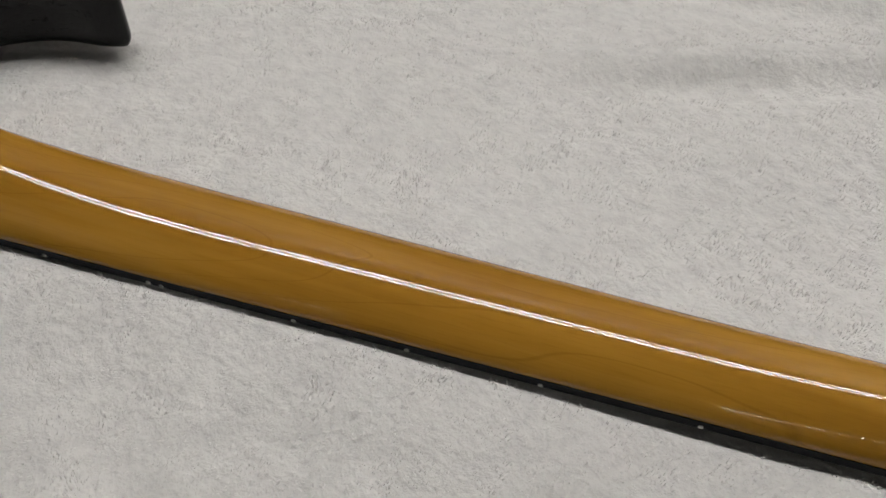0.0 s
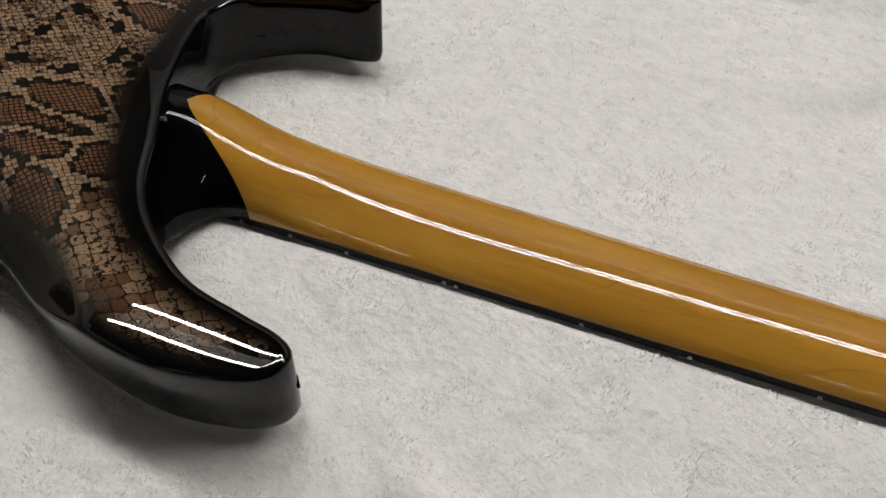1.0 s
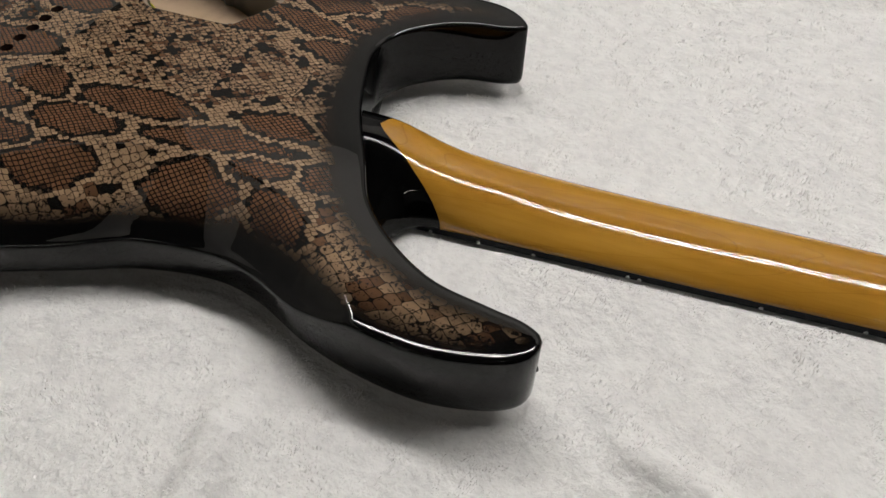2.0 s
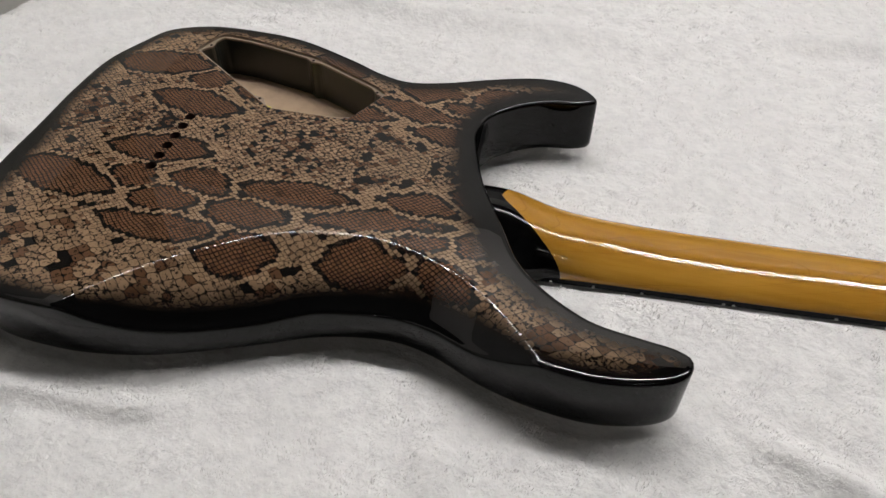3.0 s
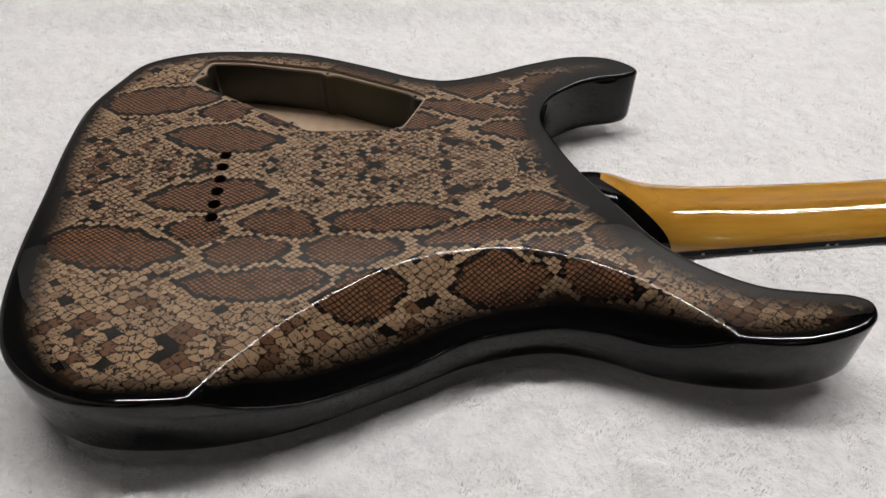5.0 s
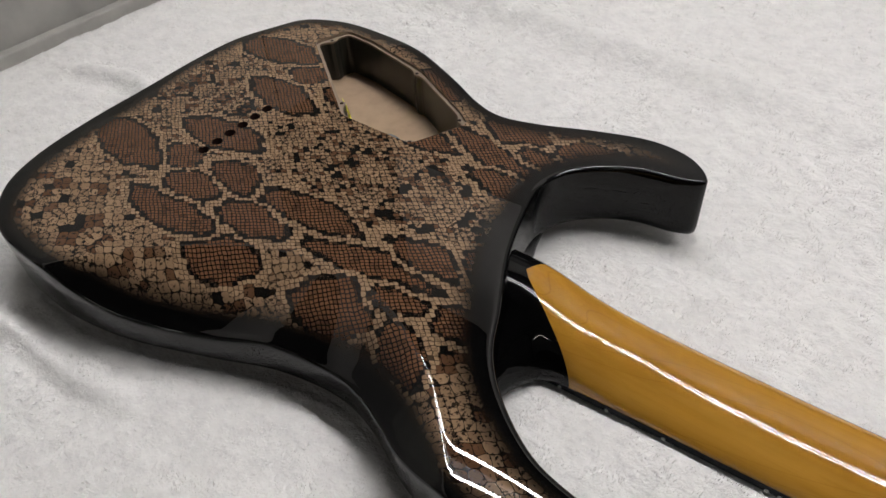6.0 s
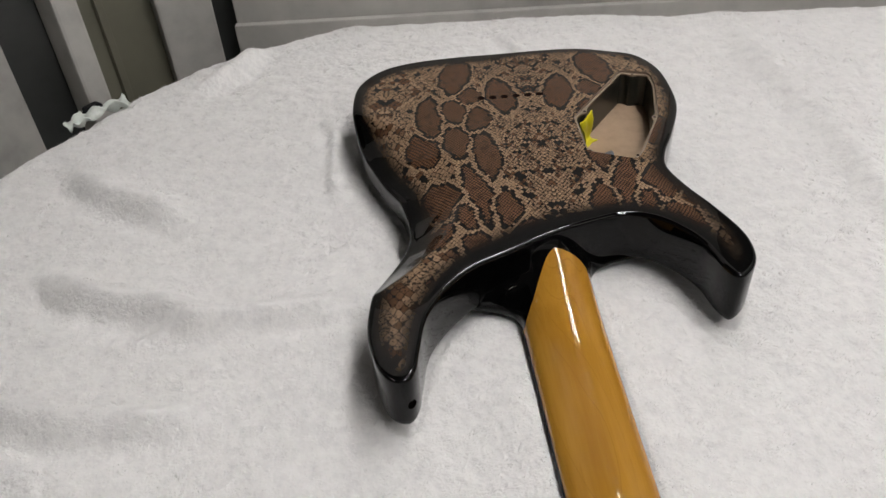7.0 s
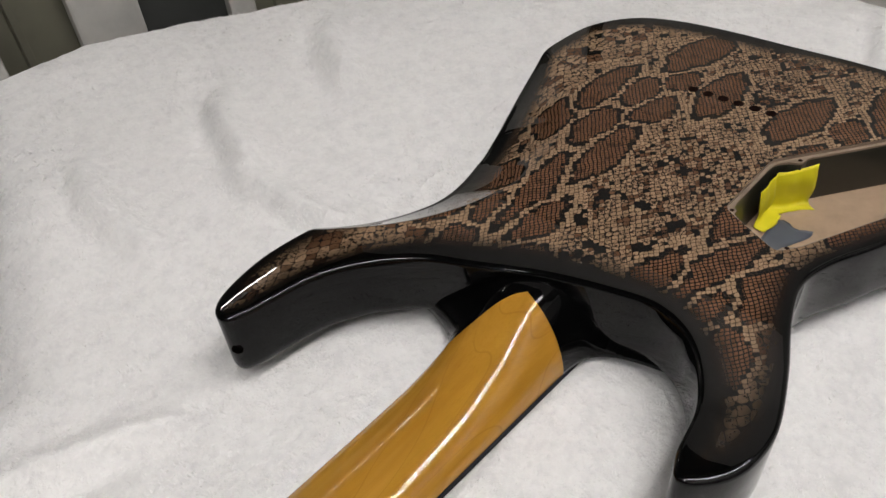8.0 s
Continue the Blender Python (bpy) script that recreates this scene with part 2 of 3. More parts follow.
TAPE_GREY = mat_plain("grey_tape", (0.075, 0.085, 0.105), 0.5, vary=0.2, scale=60)
WHITE_PAINT = mat_plain("worn_white_paint", (0.40, 0.39, 0.365), 0.6, vary=0.3, scale=25)
GREY_PAINT = mat_plain("grey_reflected_wall", (0.055, 0.055, 0.058), 0.6, vary=0.35, scale=25)
DARK_PANEL = mat_plain("dark_grey_panel", (0.045, 0.047, 0.045), 0.45, vary=0.4, scale=12)
CONCRETE = mat_plain("dusty_concrete", (0.10, 0.09, 0.075), 0.8, vary=0.4, scale=14)
PALE_WALL = mat_plain("pale_reflected_wall", (0.86, 0.83, 0.80), 0.7, vary=0.1, scale=8)
MID_WALL = mat_plain("mid_grey_reflected_wall", (0.30, 0.292, 0.285), 0.7, vary=0.2, scale=8)
CEILING_MAT = mat_plain("near_black_ceiling", (0.018, 0.018, 0.019), 0.8, vary=0.2, scale=8)
STEEL = mat_plain("lamp_housing_paint", (0.10, 0.10, 0.10), 0.4, vary=0.1, scale=10)
TABLE_MAT = mat_plain("table_timber", (0.16, 0.12, 0.08), 0.6, vary=0.3, scale=20)
OLIVE_PANEL = mat_plain("dull_olive_panel", (0.12, 0.115, 0.085), 0.55, vary=0.35, scale=14)
FILM = mat_plain("white_plastic_film", (0.60, 0.64, 0.60), 0.35, vary=0.15, scale=90)
FIBRE = mat_fibre()
TUBE = mat_glow("lit_tube", (1.0, 0.97, 0.92), LAMP_POWER)
ADDED_TUBE = mat_glow("added_highlight_tube", (1.0, 0.93, 0.82), LAMP_POWER * 0.5)


# ---------------------------------------------------------------- mesh tools
def part(name, bm, material, parent=None, label="", smooth=True):
    mesh = bpy.data.meshes.new(name)
    bmesh.ops.recalc_face_normals(bm, faces=bm.faces[:])
    for f in bm.faces:
        f.smooth = smooth
    bm.to_mesh(mesh)
    bm.free()
    mesh.materials.append(material)
    ob = new(name, mesh)
    ob.parent = parent
    return tagged(ob, label)


def box(bm, lo, hi, bevel=0.0):
    r = bmesh.ops.create_cube(bm, size=1.0)
    for v in r["verts"]:
        v.co = [l + (h - l) * (c + 0.5) for c, l, h in zip(v.co, lo, hi)]
    if bevel:
        edges = list({e for v in r["verts"] for e in v.link_edges})
        bmesh.ops.bevel(bm, geom=edges, offset=bevel, segments=2, affect="EDGES", profile=0.6)
    return bm


def block(name, lo, hi, material, parent=None, bevel=0.002, label=""):
    return part(name, box(bmesh.new(), lo, hi, bevel), material, parent, label, smooth=False)


def spline(points, count):
    """A closed smooth curve through the points, sampled evenly."""
    p = np.array(points, float)
    n, out = len(p), []
    for i in range(n):
        a, b, c, d = p[i - 1], p[i], p[(i + 1) % n], p[(i + 2) % n]
        for k in range(16):
            t = k / 16
            out.append(0.5 * (2 * b + (c - a) * t + (2 * a - 5 * b + 4 * c - d) * t * t + (3 * b - a - 3 * c + d) * t ** 3))
    return resample(np.array(out), count)


def resample(p, count, closed=True):
    q = np.vstack([p, p[:1]]) if closed else p
    s = np.concatenate([[0], np.cumsum(np.linalg.norm(np.diff(q, axis=0), axis=1))])
    w = np.linspace(0, s[-1], count, endpoint=not closed)
    return np.column_stack([np.interp(w, s, q[:, k]) for k in range(2)])


def eased(xs, ys, count=400):
    """A smooth curve through a table of values: its places and values, finely spaced."""
    xs, ys = np.array(xs, float), np.array(ys, float)
    m = np.gradient(ys, xs)
    x = np.linspace(xs[0], xs[-1], count)
    i = np.clip(np.searchsorted(xs, x) - 1, 0, len(xs) - 2)
    h = xs[i + 1] - xs[i]
    t = (x - xs[i]) / h
    y = (2 * t ** 3 - 3 * t ** 2 + 1) * ys[i] + (t ** 3 - 2 * t ** 2 + t) * h * m[i] + (-2 * t ** 3 + 3 * t ** 2) * ys[i + 1] + (t ** 3 - t ** 2) * h * m[i + 1]
    return x, y


def outward(p):
    """Unit normals of a closed outline, pointing out of it (outline runs anticlockwise)."""
    d = np.roll(p, -1, 0) - np.roll(p, 1, 0)
    d /= np.linalg.norm(d, axis=1)[:, None]
    return np.column_stack([d[:, 1], -d[:, 0]])


def inside(pts, poly):
    x, y = pts[:, 0], pts[:, 1]
    res = np.zeros(len(pts), bool)
    a, b = poly, np.roll(poly, -1, 0)
    for (x0, y0), (x1, y1) in zip(a, b):
        hit = (y0 > y) != (y1 > y)
        res ^= hit & (x < (x1 - x0) * (y - y0) / (y1 - y0 + 1e-15) + x0)
    return res


def far_from(pts, poly):
    """Distance of each point to a closed outline's sample points."""
    best = np.full(len(pts), 9.0)
    a, b = poly, np.roll(poly, -1, 0)
    for p, q in zip(a, b):
        d = q - p
        t = np.clip(((pts - p) @ d) / (d @ d + 1e-15), 0, 1)
        best = np.minimum(best, np.linalg.norm(pts - p - t[:, None] * d, axis=1))
    return best


def lathe(bm, profile, m, segments=20, caps=True):
    """Turns a profile of (radius, height) round z, and places it by the matrix m."""
    rings = []
    for r, z in profile:
        rings.append([bm.verts.new(m @ Vector((r * math.cos(k * math.tau / segments), r * math.sin(k * math.tau / segments), z))) for k in range(segments)])
    for a, b in zip(rings, rings[1:]):
        for k in range(segments):
            bm.faces.new((a[k], a[(k + 1) % segments], b[(k + 1) % segments], b[k]))
    for ring in (rings[0], rings[-1]):
        if caps and (ring[0].co - ring[1].co).length > 1e-5:
            bm.faces.new(ring)
    return bm


# ---------------------------------------------------------------- room
CEILING = 2.2


def build_room():
    """A closed unseen room round the table, toned for the lacquer's reflections: two walls pale above, the others dark,
    under a dark ceiling.
    """
    floor = block("floor", (-1.3, -2.2, -1.0), (2.6, 1.5, -0.9), CONCRETE)
    tagged(floor, "dusty dark concrete workshop floor", "floor", kind="structure")
    # unseen ceiling, near black so that the belly cut mirrors darkness
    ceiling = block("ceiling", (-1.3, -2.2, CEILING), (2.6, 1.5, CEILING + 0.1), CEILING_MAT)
    tagged(ceiling, "unseen near-black ceiling that keeps overhead reflections dark", "ceiling", kind="structure")
    # unseen walls in bands of tone, which shape the veil reflected in the lacquer
    sides = (("west", (-1.3, -2.2), (-1.2, 0.85)), ("west_corner", (-1.3, 0.85), (-1.2, 1.5)), ("east", (2.5, -2.2), (2.6, 1.5)), ("north", (-1.2, 1.4), (2.5, 1.5)), ("south", (-1.2, -2.2), (2.5, -2.1)))
    for side, lo, hi in sides:
        for level, z0, z1, m, label in (("", -0.9, 0.70, GREY_PAINT, "grey lower band of the unseen wall, toned for reflections"),
                                        ("_middle", 0.70, 1.43, MID_WALL, "mid-grey middle band of the unseen wall, toned for reflections"),
                                        ("_upper", 1.43, CEILING, PALE_WALL, "pale upper band of the unseen wall, toned for reflections")):
            if side in ("east", "south", "west_corner"):
                m, label = DARK_PANEL, "unseen wall kept dark so that reflections stay black"
            tagged(block("wall_" + side + level, (*lo, z0), (*hi, z1), m, bevel=0.0), label, "wall", kind="structure")


def build_backboard():
    """The painted board wall at the table's end: boards side by side, with a thin rail."""
    wall = tagged(new("board_partition"), "worn white-painted board partition along the end of the table", "partition")
    wall.matrix_world = pose(-0.352, 0.0, 0, 0, 0, -3.0)
    rng = random.Random(5)
    y = -0.33
    while y < 1.2:
        w = 0.62
        block("board", (-0.024 + rng.uniform(-0.002, 0.002), y + 0.001, -0.9), (0.0, y + w - 0.001, 0.32), WHITE_PAINT, wall, 0.003)
        y += w
    block("rail", (0.0, -0.33, -0.06), (0.012, 1.2, 0.004), WHITE_PAINT, wall, 0.002)


POSTS = ((-0.42, -0.14, 0.035), (-0.38, -0.40, 0.075), (-0.22, -0.49, 0.03), (-0.16, -0.585, 0.075), (0.0, -0.60, 0.03), (0.12, -0.70, 0.075), (0.27, -0.66, 0.03))


def build_posts():
    """Upright painted posts with dull panels between them, behind the table's far corner."""
    wall = tagged(new("panelled_screen"), "dull olive panels between scuffed white posts behind the table", "partition")
    ends = [(-0.50, 0.06)] + [(p[0], p[1]) for p in POSTS] + [(0.75, -0.85)]
    for k, (x, y, w) in enumerate(POSTS):
        turn = math.degrees(math.atan2(ends[k + 2][1] - ends[k][1], ends[k + 2][0] - ends[k][0]))
        bm = box(bmesh.new(), (-w / 2, -0.02, -0.9), (w / 2, 0.02, 0.3), 0.004)
        bm.transform(pose(x, y, 0, 0, 0, turn))
        part("post", bm, WHITE_PAINT, wall, "scuffed white-painted upright post", smooth=False)
    for k, ((x0, y0), (x1, y1)) in enumerate(zip(ends, ends[1:])):
        d, turn = math.hypot(x1 - x0, y1 - y0), math.degrees(math.atan2(y1 - y0, x1 - x0))
        place = pose(x0, y0, 0, 0, 0, turn) @ pose(0, -0.03, 0)
        bm = box(bmesh.new(), (0, -0.008, -0.9), (d, 0.008, 0.3), 0.001)
        bm.transform(place)
        part("panel", bm, OLIVE_PANEL if k in (2, 4, 6) else DARK_PANEL, wall, "dull dark panel", smooth=False)
        if k in (2, 4, 6):
            bm = box(bmesh.new(), (d * 0.60, -0.003, -0.9), (d * 0.66, 0.014, 0.3), 0.001)
            bm.transform(place)
            part("batten", bm, OLIVE_PANEL, wall, smooth=False)


def build_tubes(x0, x1, y, z, offsets, glow, radius=0.0065):
    lamp = tagged(new("ceiling_light"), "lit fluorescent tube light out of view, in a dark housing", "light", group="ceiling lights")
    lamp.location = ((x0 + x1) / 2, y, z)
    h = (x1 - x0) / 2
    wide = 0.03
    block("housing", (-h - 0.04, -wide, 0.04), (h + 0.04, wide, 0.11), STEEL, lamp, 0.008)
    for s in offsets:
        m = pose(-h, s, 0, 0, 90, 0)
        part("tube", lathe(bmesh.new(), [(0.0001, 0), (radius, 0.002), (radius, 2 * h - 0.002), (0.0001, 2 * h)], m, 16), glow, lamp, "glowing white glass tube")
    for x in (-h + 0.08, h - 0.08):
        block("hanger", (x - 0.006, -0.006, 0.11), (x + 0.006, 0.006, CEILING - z), STEEL, lamp, 0.0)


build_room()
build_backboard()
build_posts()
build_tubes(-0.64, 1.76, 0.45, 1.45, (-0.057, 0.057), TUBE)
# two more tubes, unseen and added only to put highlights on south-facing edges
build_tubes(-0.50, -0.15, -1.75, 1.45, (0.0,), ADDED_TUBE, 0.004)
build_tubes(1.1, 1.8, -1.75, 1.45, (0.0,), ADDED_TUBE, 0.004)


# ---------------------------------------------------------------- table and towel
EDGE = np.array([(-0.37, -0.17), (-0.29, -0.31), (-0.19, -0.425), (-0.06, -0.51), (0.06, -0.575), (0.18, -0.63), (0.30, -0.63), (0.395, -0.33), (0.44, -0.22), (0.62, -0.185), (1.25, -0.17), (1.25, 1.1), (-0.23, 1.1)])


def build_table():
    table = tagged(new("work_table"), "plain timber work table under the towel", "table")
    mid = EDGE.mean(0)
    low = [tuple(mid + (p - mid) * 0.93) for p in EDGE]
    bm = bmesh.new()
    top = [bm.verts.new((*p, -0.014)) for p in low]
    bottom = [bm.verts.new((*p, -0.05)) for p in low]
    bm.faces.new(top)
    bm.faces.new(bottom[::-1])
    for k in range(len(low)):
        bm.faces.new((top[k], bottom[k], bottom[(k + 1) % len(low)], top[(k + 1) % len(low)]))
    part("tabletop", bm, TABLE_MAT, table, smooth=False)
    for x, y in ((-0.20, -0.20), (0.16, -0.30), (1.15, -0.05), (1.15, 1.0), (-0.16, 1.0)):
        block("leg", (x - 0.03, y - 0.03, -0.9), (x + 0.03, y + 0.03, -0.05), TABLE_MAT, table)


def lumps(x, y, size, seed):
    """Smooth random hills of the given size, from -1 to 1."""
    rng = np.random.default_rng(seed)
    g = rng.uniform(-1, 1, (256, 256))
    u, v = x / size, y / size
    i, j = np.floor(u).astype(int), np.floor(v).astype(int)
    a, b = u - i, v - j
    a, b = a * a * (3 - 2 * a), b * b * (3 - 2 * b)
    i, j = i % 256, j % 256
    i2, j2 = (i + 1) % 256, (j + 1) % 256
    return (g[i, j] * (1 - a) + g[i2, j] * a) * (1 - b) + (g[i, j2] * (1 - a) + g[i2, j2] * a) * b


def fold(x, y, x0, y0, x1, y1, width, height):
    """A soft crease along a line: a ridge with a shallow trough beside it."""
    dx, dy = x1 - x0, y1 - y0
    n = math.hypot(dx, dy)
    t = ((x - x0) * dx + (y - y0) * dy) / n / n
    s = ((x - x0) * -dy + (y - y0) * dx) / n + 0.005 * np.sin(5 * t + x0 * 40)
    env = np.exp(-np.clip(np.abs(t - 0.5) - 0.25, 0, 9) ** 2 / 0.06)
    return height * env * (np.exp(-(s / width) ** 2) - 0.4 * np.exp(-((s + 1.6 * width) / width) ** 2))


def towel_height(x, y):
    """The towel's lie: nearly flat, with soft folds, falling over the table's edge."""
    z = -0.002 + 0.0036 * lumps(x, y, 0.12, 1) + 0.0013 * lumps(x, y, 0.052, 2)
    for x0, y0, x1, y1, w, h in ((0.00, -0.43, 0.09, -0.31, 0.018, 0.008), (0.16, -0.40, 0.225, -0.27, 0.017, 0.008), (0.30, -0.40, 0.325, -0.25, 0.016, 0.007),
                                 (0.245, -0.31, 0.215, -0.15, 0.013, 0.006), (-0.17, -0.34, -0.27, -0.28, 0.018, 0.007), (0.47, -0.165, 0.39, -0.11, 0.012, 0.005),
                                 (-0.27, 0.03, -0.16, 0.04, 0.010, 0.004), (-0.07, -0.185, 0.07, -0.165, 0.009, 0.003), (-0.25, 0.32, 0.35, 0.30, 0.022, 0.005),
                                 (0.62, -0.16, 0.70, 0.10, 0.016, 0.004), (0.50, 0.20, 0.80, 0.30, 0.018, 0.005), (0.42, 0.32, 0.78, 0.36, 0.016, 0.005)):
        z = z + fold(x, y, x0, y0, x1, y1, w * 0.85, h * 1.9)
    # the pile gives way under the guitar
    pts = np.column_stack([x.ravel(), y.ravel()])
    near = far_from(pts, OUTLINE[::3]).reshape(x.shape)
    isin = inside(pts, OUTLINE[::3]).reshape(x.shape)
    z = np.where(isin, np.minimum(z, -0.0065) - 0.004 * np.clip(near / 0.02, 0, 1), np.where(near < 0.05, np.clip(z, -0.0050 - near * 0.05, -0.0040 + near * 0.17), z))
    # it swells up to the fretboard
    board = 0.0015 + (x - 0.295) * 0.0316 - 0.0030
    swell = np.clip((x - 0.26) / 0.05, 0, 1) * np.clip((0.86 - x) / 0.1, 0, 1)
    beside = np.clip(np.abs(y) - (0.0225 + 0.0075 * (0.693 - x) / 0.486), 0, 1)
    bank = board + 0.0030 * np.clip(beside / 0.003, 0, 1) - 0.0002 - 0.0015 * np.clip((x - 0.46) / 0.2, 0, 1)
    lift = (bank - z) * (1 - 0.25 * np.clip((x - 0.44) / 0.2, 0, 1)) * np.exp(-(beside / 0.045) ** 2)
    z = z + np.clip(lift, 0, 1) * swell
    z = np.where((beside < 0.02) & (x > 0.2) & (x < 0.74), np.minimum(z, bank + 0.0004 + np.clip(beside - 0.002, 0, 1) * (0.6 - 0.38 * np.clip((x - 0.38) / 0.1, 0, 1))), z)
    d = np.where(inside(pts, EDGE).reshape(x.shape), -1, 1) * far_from(pts, EDGE).reshape(x.shape)
    over = np.clip(d + 0.035, 0, 9)
    return z - np.where(over < 0.05, over ** 2 / 0.09, 0.0278 + (over - 0.05) * 3.2), d


def mesh_object(name, verts, faces, material, smooth=True):
    mesh = bpy.data.meshes.new(name)
    k = faces.shape[1]
    mesh.vertices.add(len(verts))
    mesh.vertices.foreach_set("co", np.ascontiguousarray(verts, np.float32).ravel())
    mesh.loops.add(faces.size)
    mesh.loops.foreach_set("vertex_index", np.ascontiguousarray(faces, np.int32).ravel())
    mesh.polygons.add(len(faces))
    mesh.polygons.foreach_set("loop_start", np.arange(0, faces.size, k, dtype=np.int32))
    mesh.polygons.foreach_set("use_smooth", np.full(len(faces), smooth))
    mesh.update(calc_edges=True)
    mesh.validate()
    mesh.materials.append(material)
    return new(name, mesh)


def build_towel():
    step = 0.0025
    xs, ys = np.arange(-0.45, 1.30, step), np.arange(-0.70, 1.12, step)
    nx, ny = len(xs), len(ys)
    X, Y = np.meshgrid(xs, ys)
    Z, D = towel_height(X, Y)
    rng = np.random.default_rng(3)
    calm = 1 - 0.8 * np.exp(-(np.clip(np.abs(Y) - 0.03, 0, 1) / 0.02) ** 2) * (X > 0.22)
    Z = Z + calm * (0.0006 * lumps(X, Y, 0.0050, 6) + 0.0007 * lumps(X * 0.8 + Y * 0.6, Y * 0.8 - X * 0.6, 0.0105, 7) + 0.0008 * lumps(X, Y, 0.0235, 8)) + rng.normal(0, 0.00005, Z.shape)
    i = np.arange(nx * ny).reshape(ny, nx)
    faces = np.column_stack([i[:-1, :-1].ravel(), i[:-1, 1:].ravel(), i[1:, 1:].ravel(), i[1:, :-1].ravel()])
    # hem: the last row of points lies on one smooth line
    hem = 0.022
    gy, gx = np.gradient(D, step)
    size = np.maximum(np.hypot(gx, gy), 0.3)
    back = np.clip(D - hem, 0, 0.006) / size ** 2
    HX, HY = X - gx * back, Y - gy * back
    HZ = np.where(back > 0, towel_height(HX, HY)[0], Z)
    faces = faces[(D.ravel()[faces] < hem).any(1) & (D.ravel()[faces] < hem + 0.006).all(1) & (X.ravel()[faces] > -0.40 + 0.1 * Y.ravel()[faces]).all(1)]
    towel = mesh_object("towel", np.column_stack([HX.ravel(), HY.ravel(), HZ.ravel()]), faces, TOWEL)
    tagged(towel, "white plush towel spread and rumpled over the work table", "towel")
    # short leaning fibres
    n = 640000
    px, py = rng.uniform(-0.36, 0.80, n), rng.uniform(-0.60, 0.50, n)
    ci, cj = np.clip(((px - xs[0]) / step), 0, nx - 2), np.clip(((py - ys[0]) / step), 0, ny - 2)
    a, b = ci % 1, cj % 1
    ci, cj = ci.astype(int), cj.astype(int)
    pz = (Z[cj, ci] * (1 - a) + Z[cj, ci + 1] * a) * (1 - b) + (Z[cj + 1, ci] * (1 - a) + Z[cj + 1, ci + 1] * a) * b
    q = np.column_stack([px, py])
    clear = (D[cj, ci] < 0.018) & ~inside(q, OUTLINE[::3]) & ~((np.abs(py) < 0.024) & (px > 0.2))
    px, py, pz = px[clear], py[clear], pz[clear]
    n = len(px)
    way = lumps(px, py, 0.014, 11) * 2.6 + lumps(px, py, 0.0052, 12) * 1.6 + rng.normal(0, 0.5, n)
    lush = 0.85 + 0.6 * lumps(px, py, 0.0065, 13) + 0.25 * lumps(px, py, 0.021, 14)
    tall, lean, wide = rng.uniform(0.0010, 0.0022, n) * lush, rng.uniform(0.0006, 0.0020, n), rng.uniform(0.00018, 0.00036, n)
    c, s = np.cos(way), np.sin(way)
    root = np.column_stack([px, py, pz - 0.0003])
    side = np.column_stack([-s * wide, c * wide, np.zeros(n)])
    tip = root + np.column_stack([c * lean, s * lean, tall])
    verts = np.stack([root - side, root + side, tip], 1).reshape(-1, 3)
    fuzz = mesh_object("fuzz", verts, np.arange(3 * n).reshape(-1, 3), FIBRE, smooth=False)
    fuzz.parent = towel
    tagged(fuzz, "short white pile", kind="stuff")


build_table()

# ---------------------------------------------------------------- guitar
BACK = 0.048          # height of the flat back above the towel
ROUND = 0.0028        # radius of the edge
OUTLINE_MM = [(-103, 0), (-104, 45), (-101, 85), (-88, 118), (-74, 141), (-42, 154), (-3, 155), (40, 149), (86, 130), (116, 115),
              (140, 109), (168, 115), (200, 127), (232, 136), (256, 135), (272, 127), (280, 115), (268, 108), (244, 104), (224, 94),
              (208, 79), (201, 60), (204, 40), (216, 3), (234, -33), (247, -59), (266, -79), (292, -95), (320, -101), (337, -104),
              (346, -110), (343, -121), (328, -129), (300, -134), (268, -131), (238, -123), (206, -109), (178, -104), (140, -110), (105, -124),
              (60, -141), (27, -149), (-8, -152), (-50, -147), (-81, -126), (-96, -95), (-102, -51)]
OUTLINE = spline(np.array(OUTLINE_MM[::-1]) / 1000, 420)
CARVE_X = np.array([-9, 2, 13, 25, 41, 59, 78, 98, 122, 146, 170, 193, 212, 233, 251, 267, 282]) / 1000
CARVE_Y = np.array([-167, -153.5, -140.5, -127.3, -111.5, -97, -84, -72, -64, -61, -62, -69, -78, -92, -109, -127, -146]) / 1000
CARVE_X, CARVE_Y = eased(CARVE_X, CARVE_Y)
CARVE_SLOPE = 0.43
SLOPE_X, SLOPE_Y = (0.0, 0.06, 0.095, 0.14, 0.19, 0.23), (0.50, 0.47, 0.42, 0.38, 0.52, 0.55)
CROWN, CROWN_DROP = 0.010, 0.0001
CAVITY_MM = [(-40, 116), (-29, 143), (-3, 141), (58, 126), (115, 97), (127, 88), (108, 50), (48, 51)]


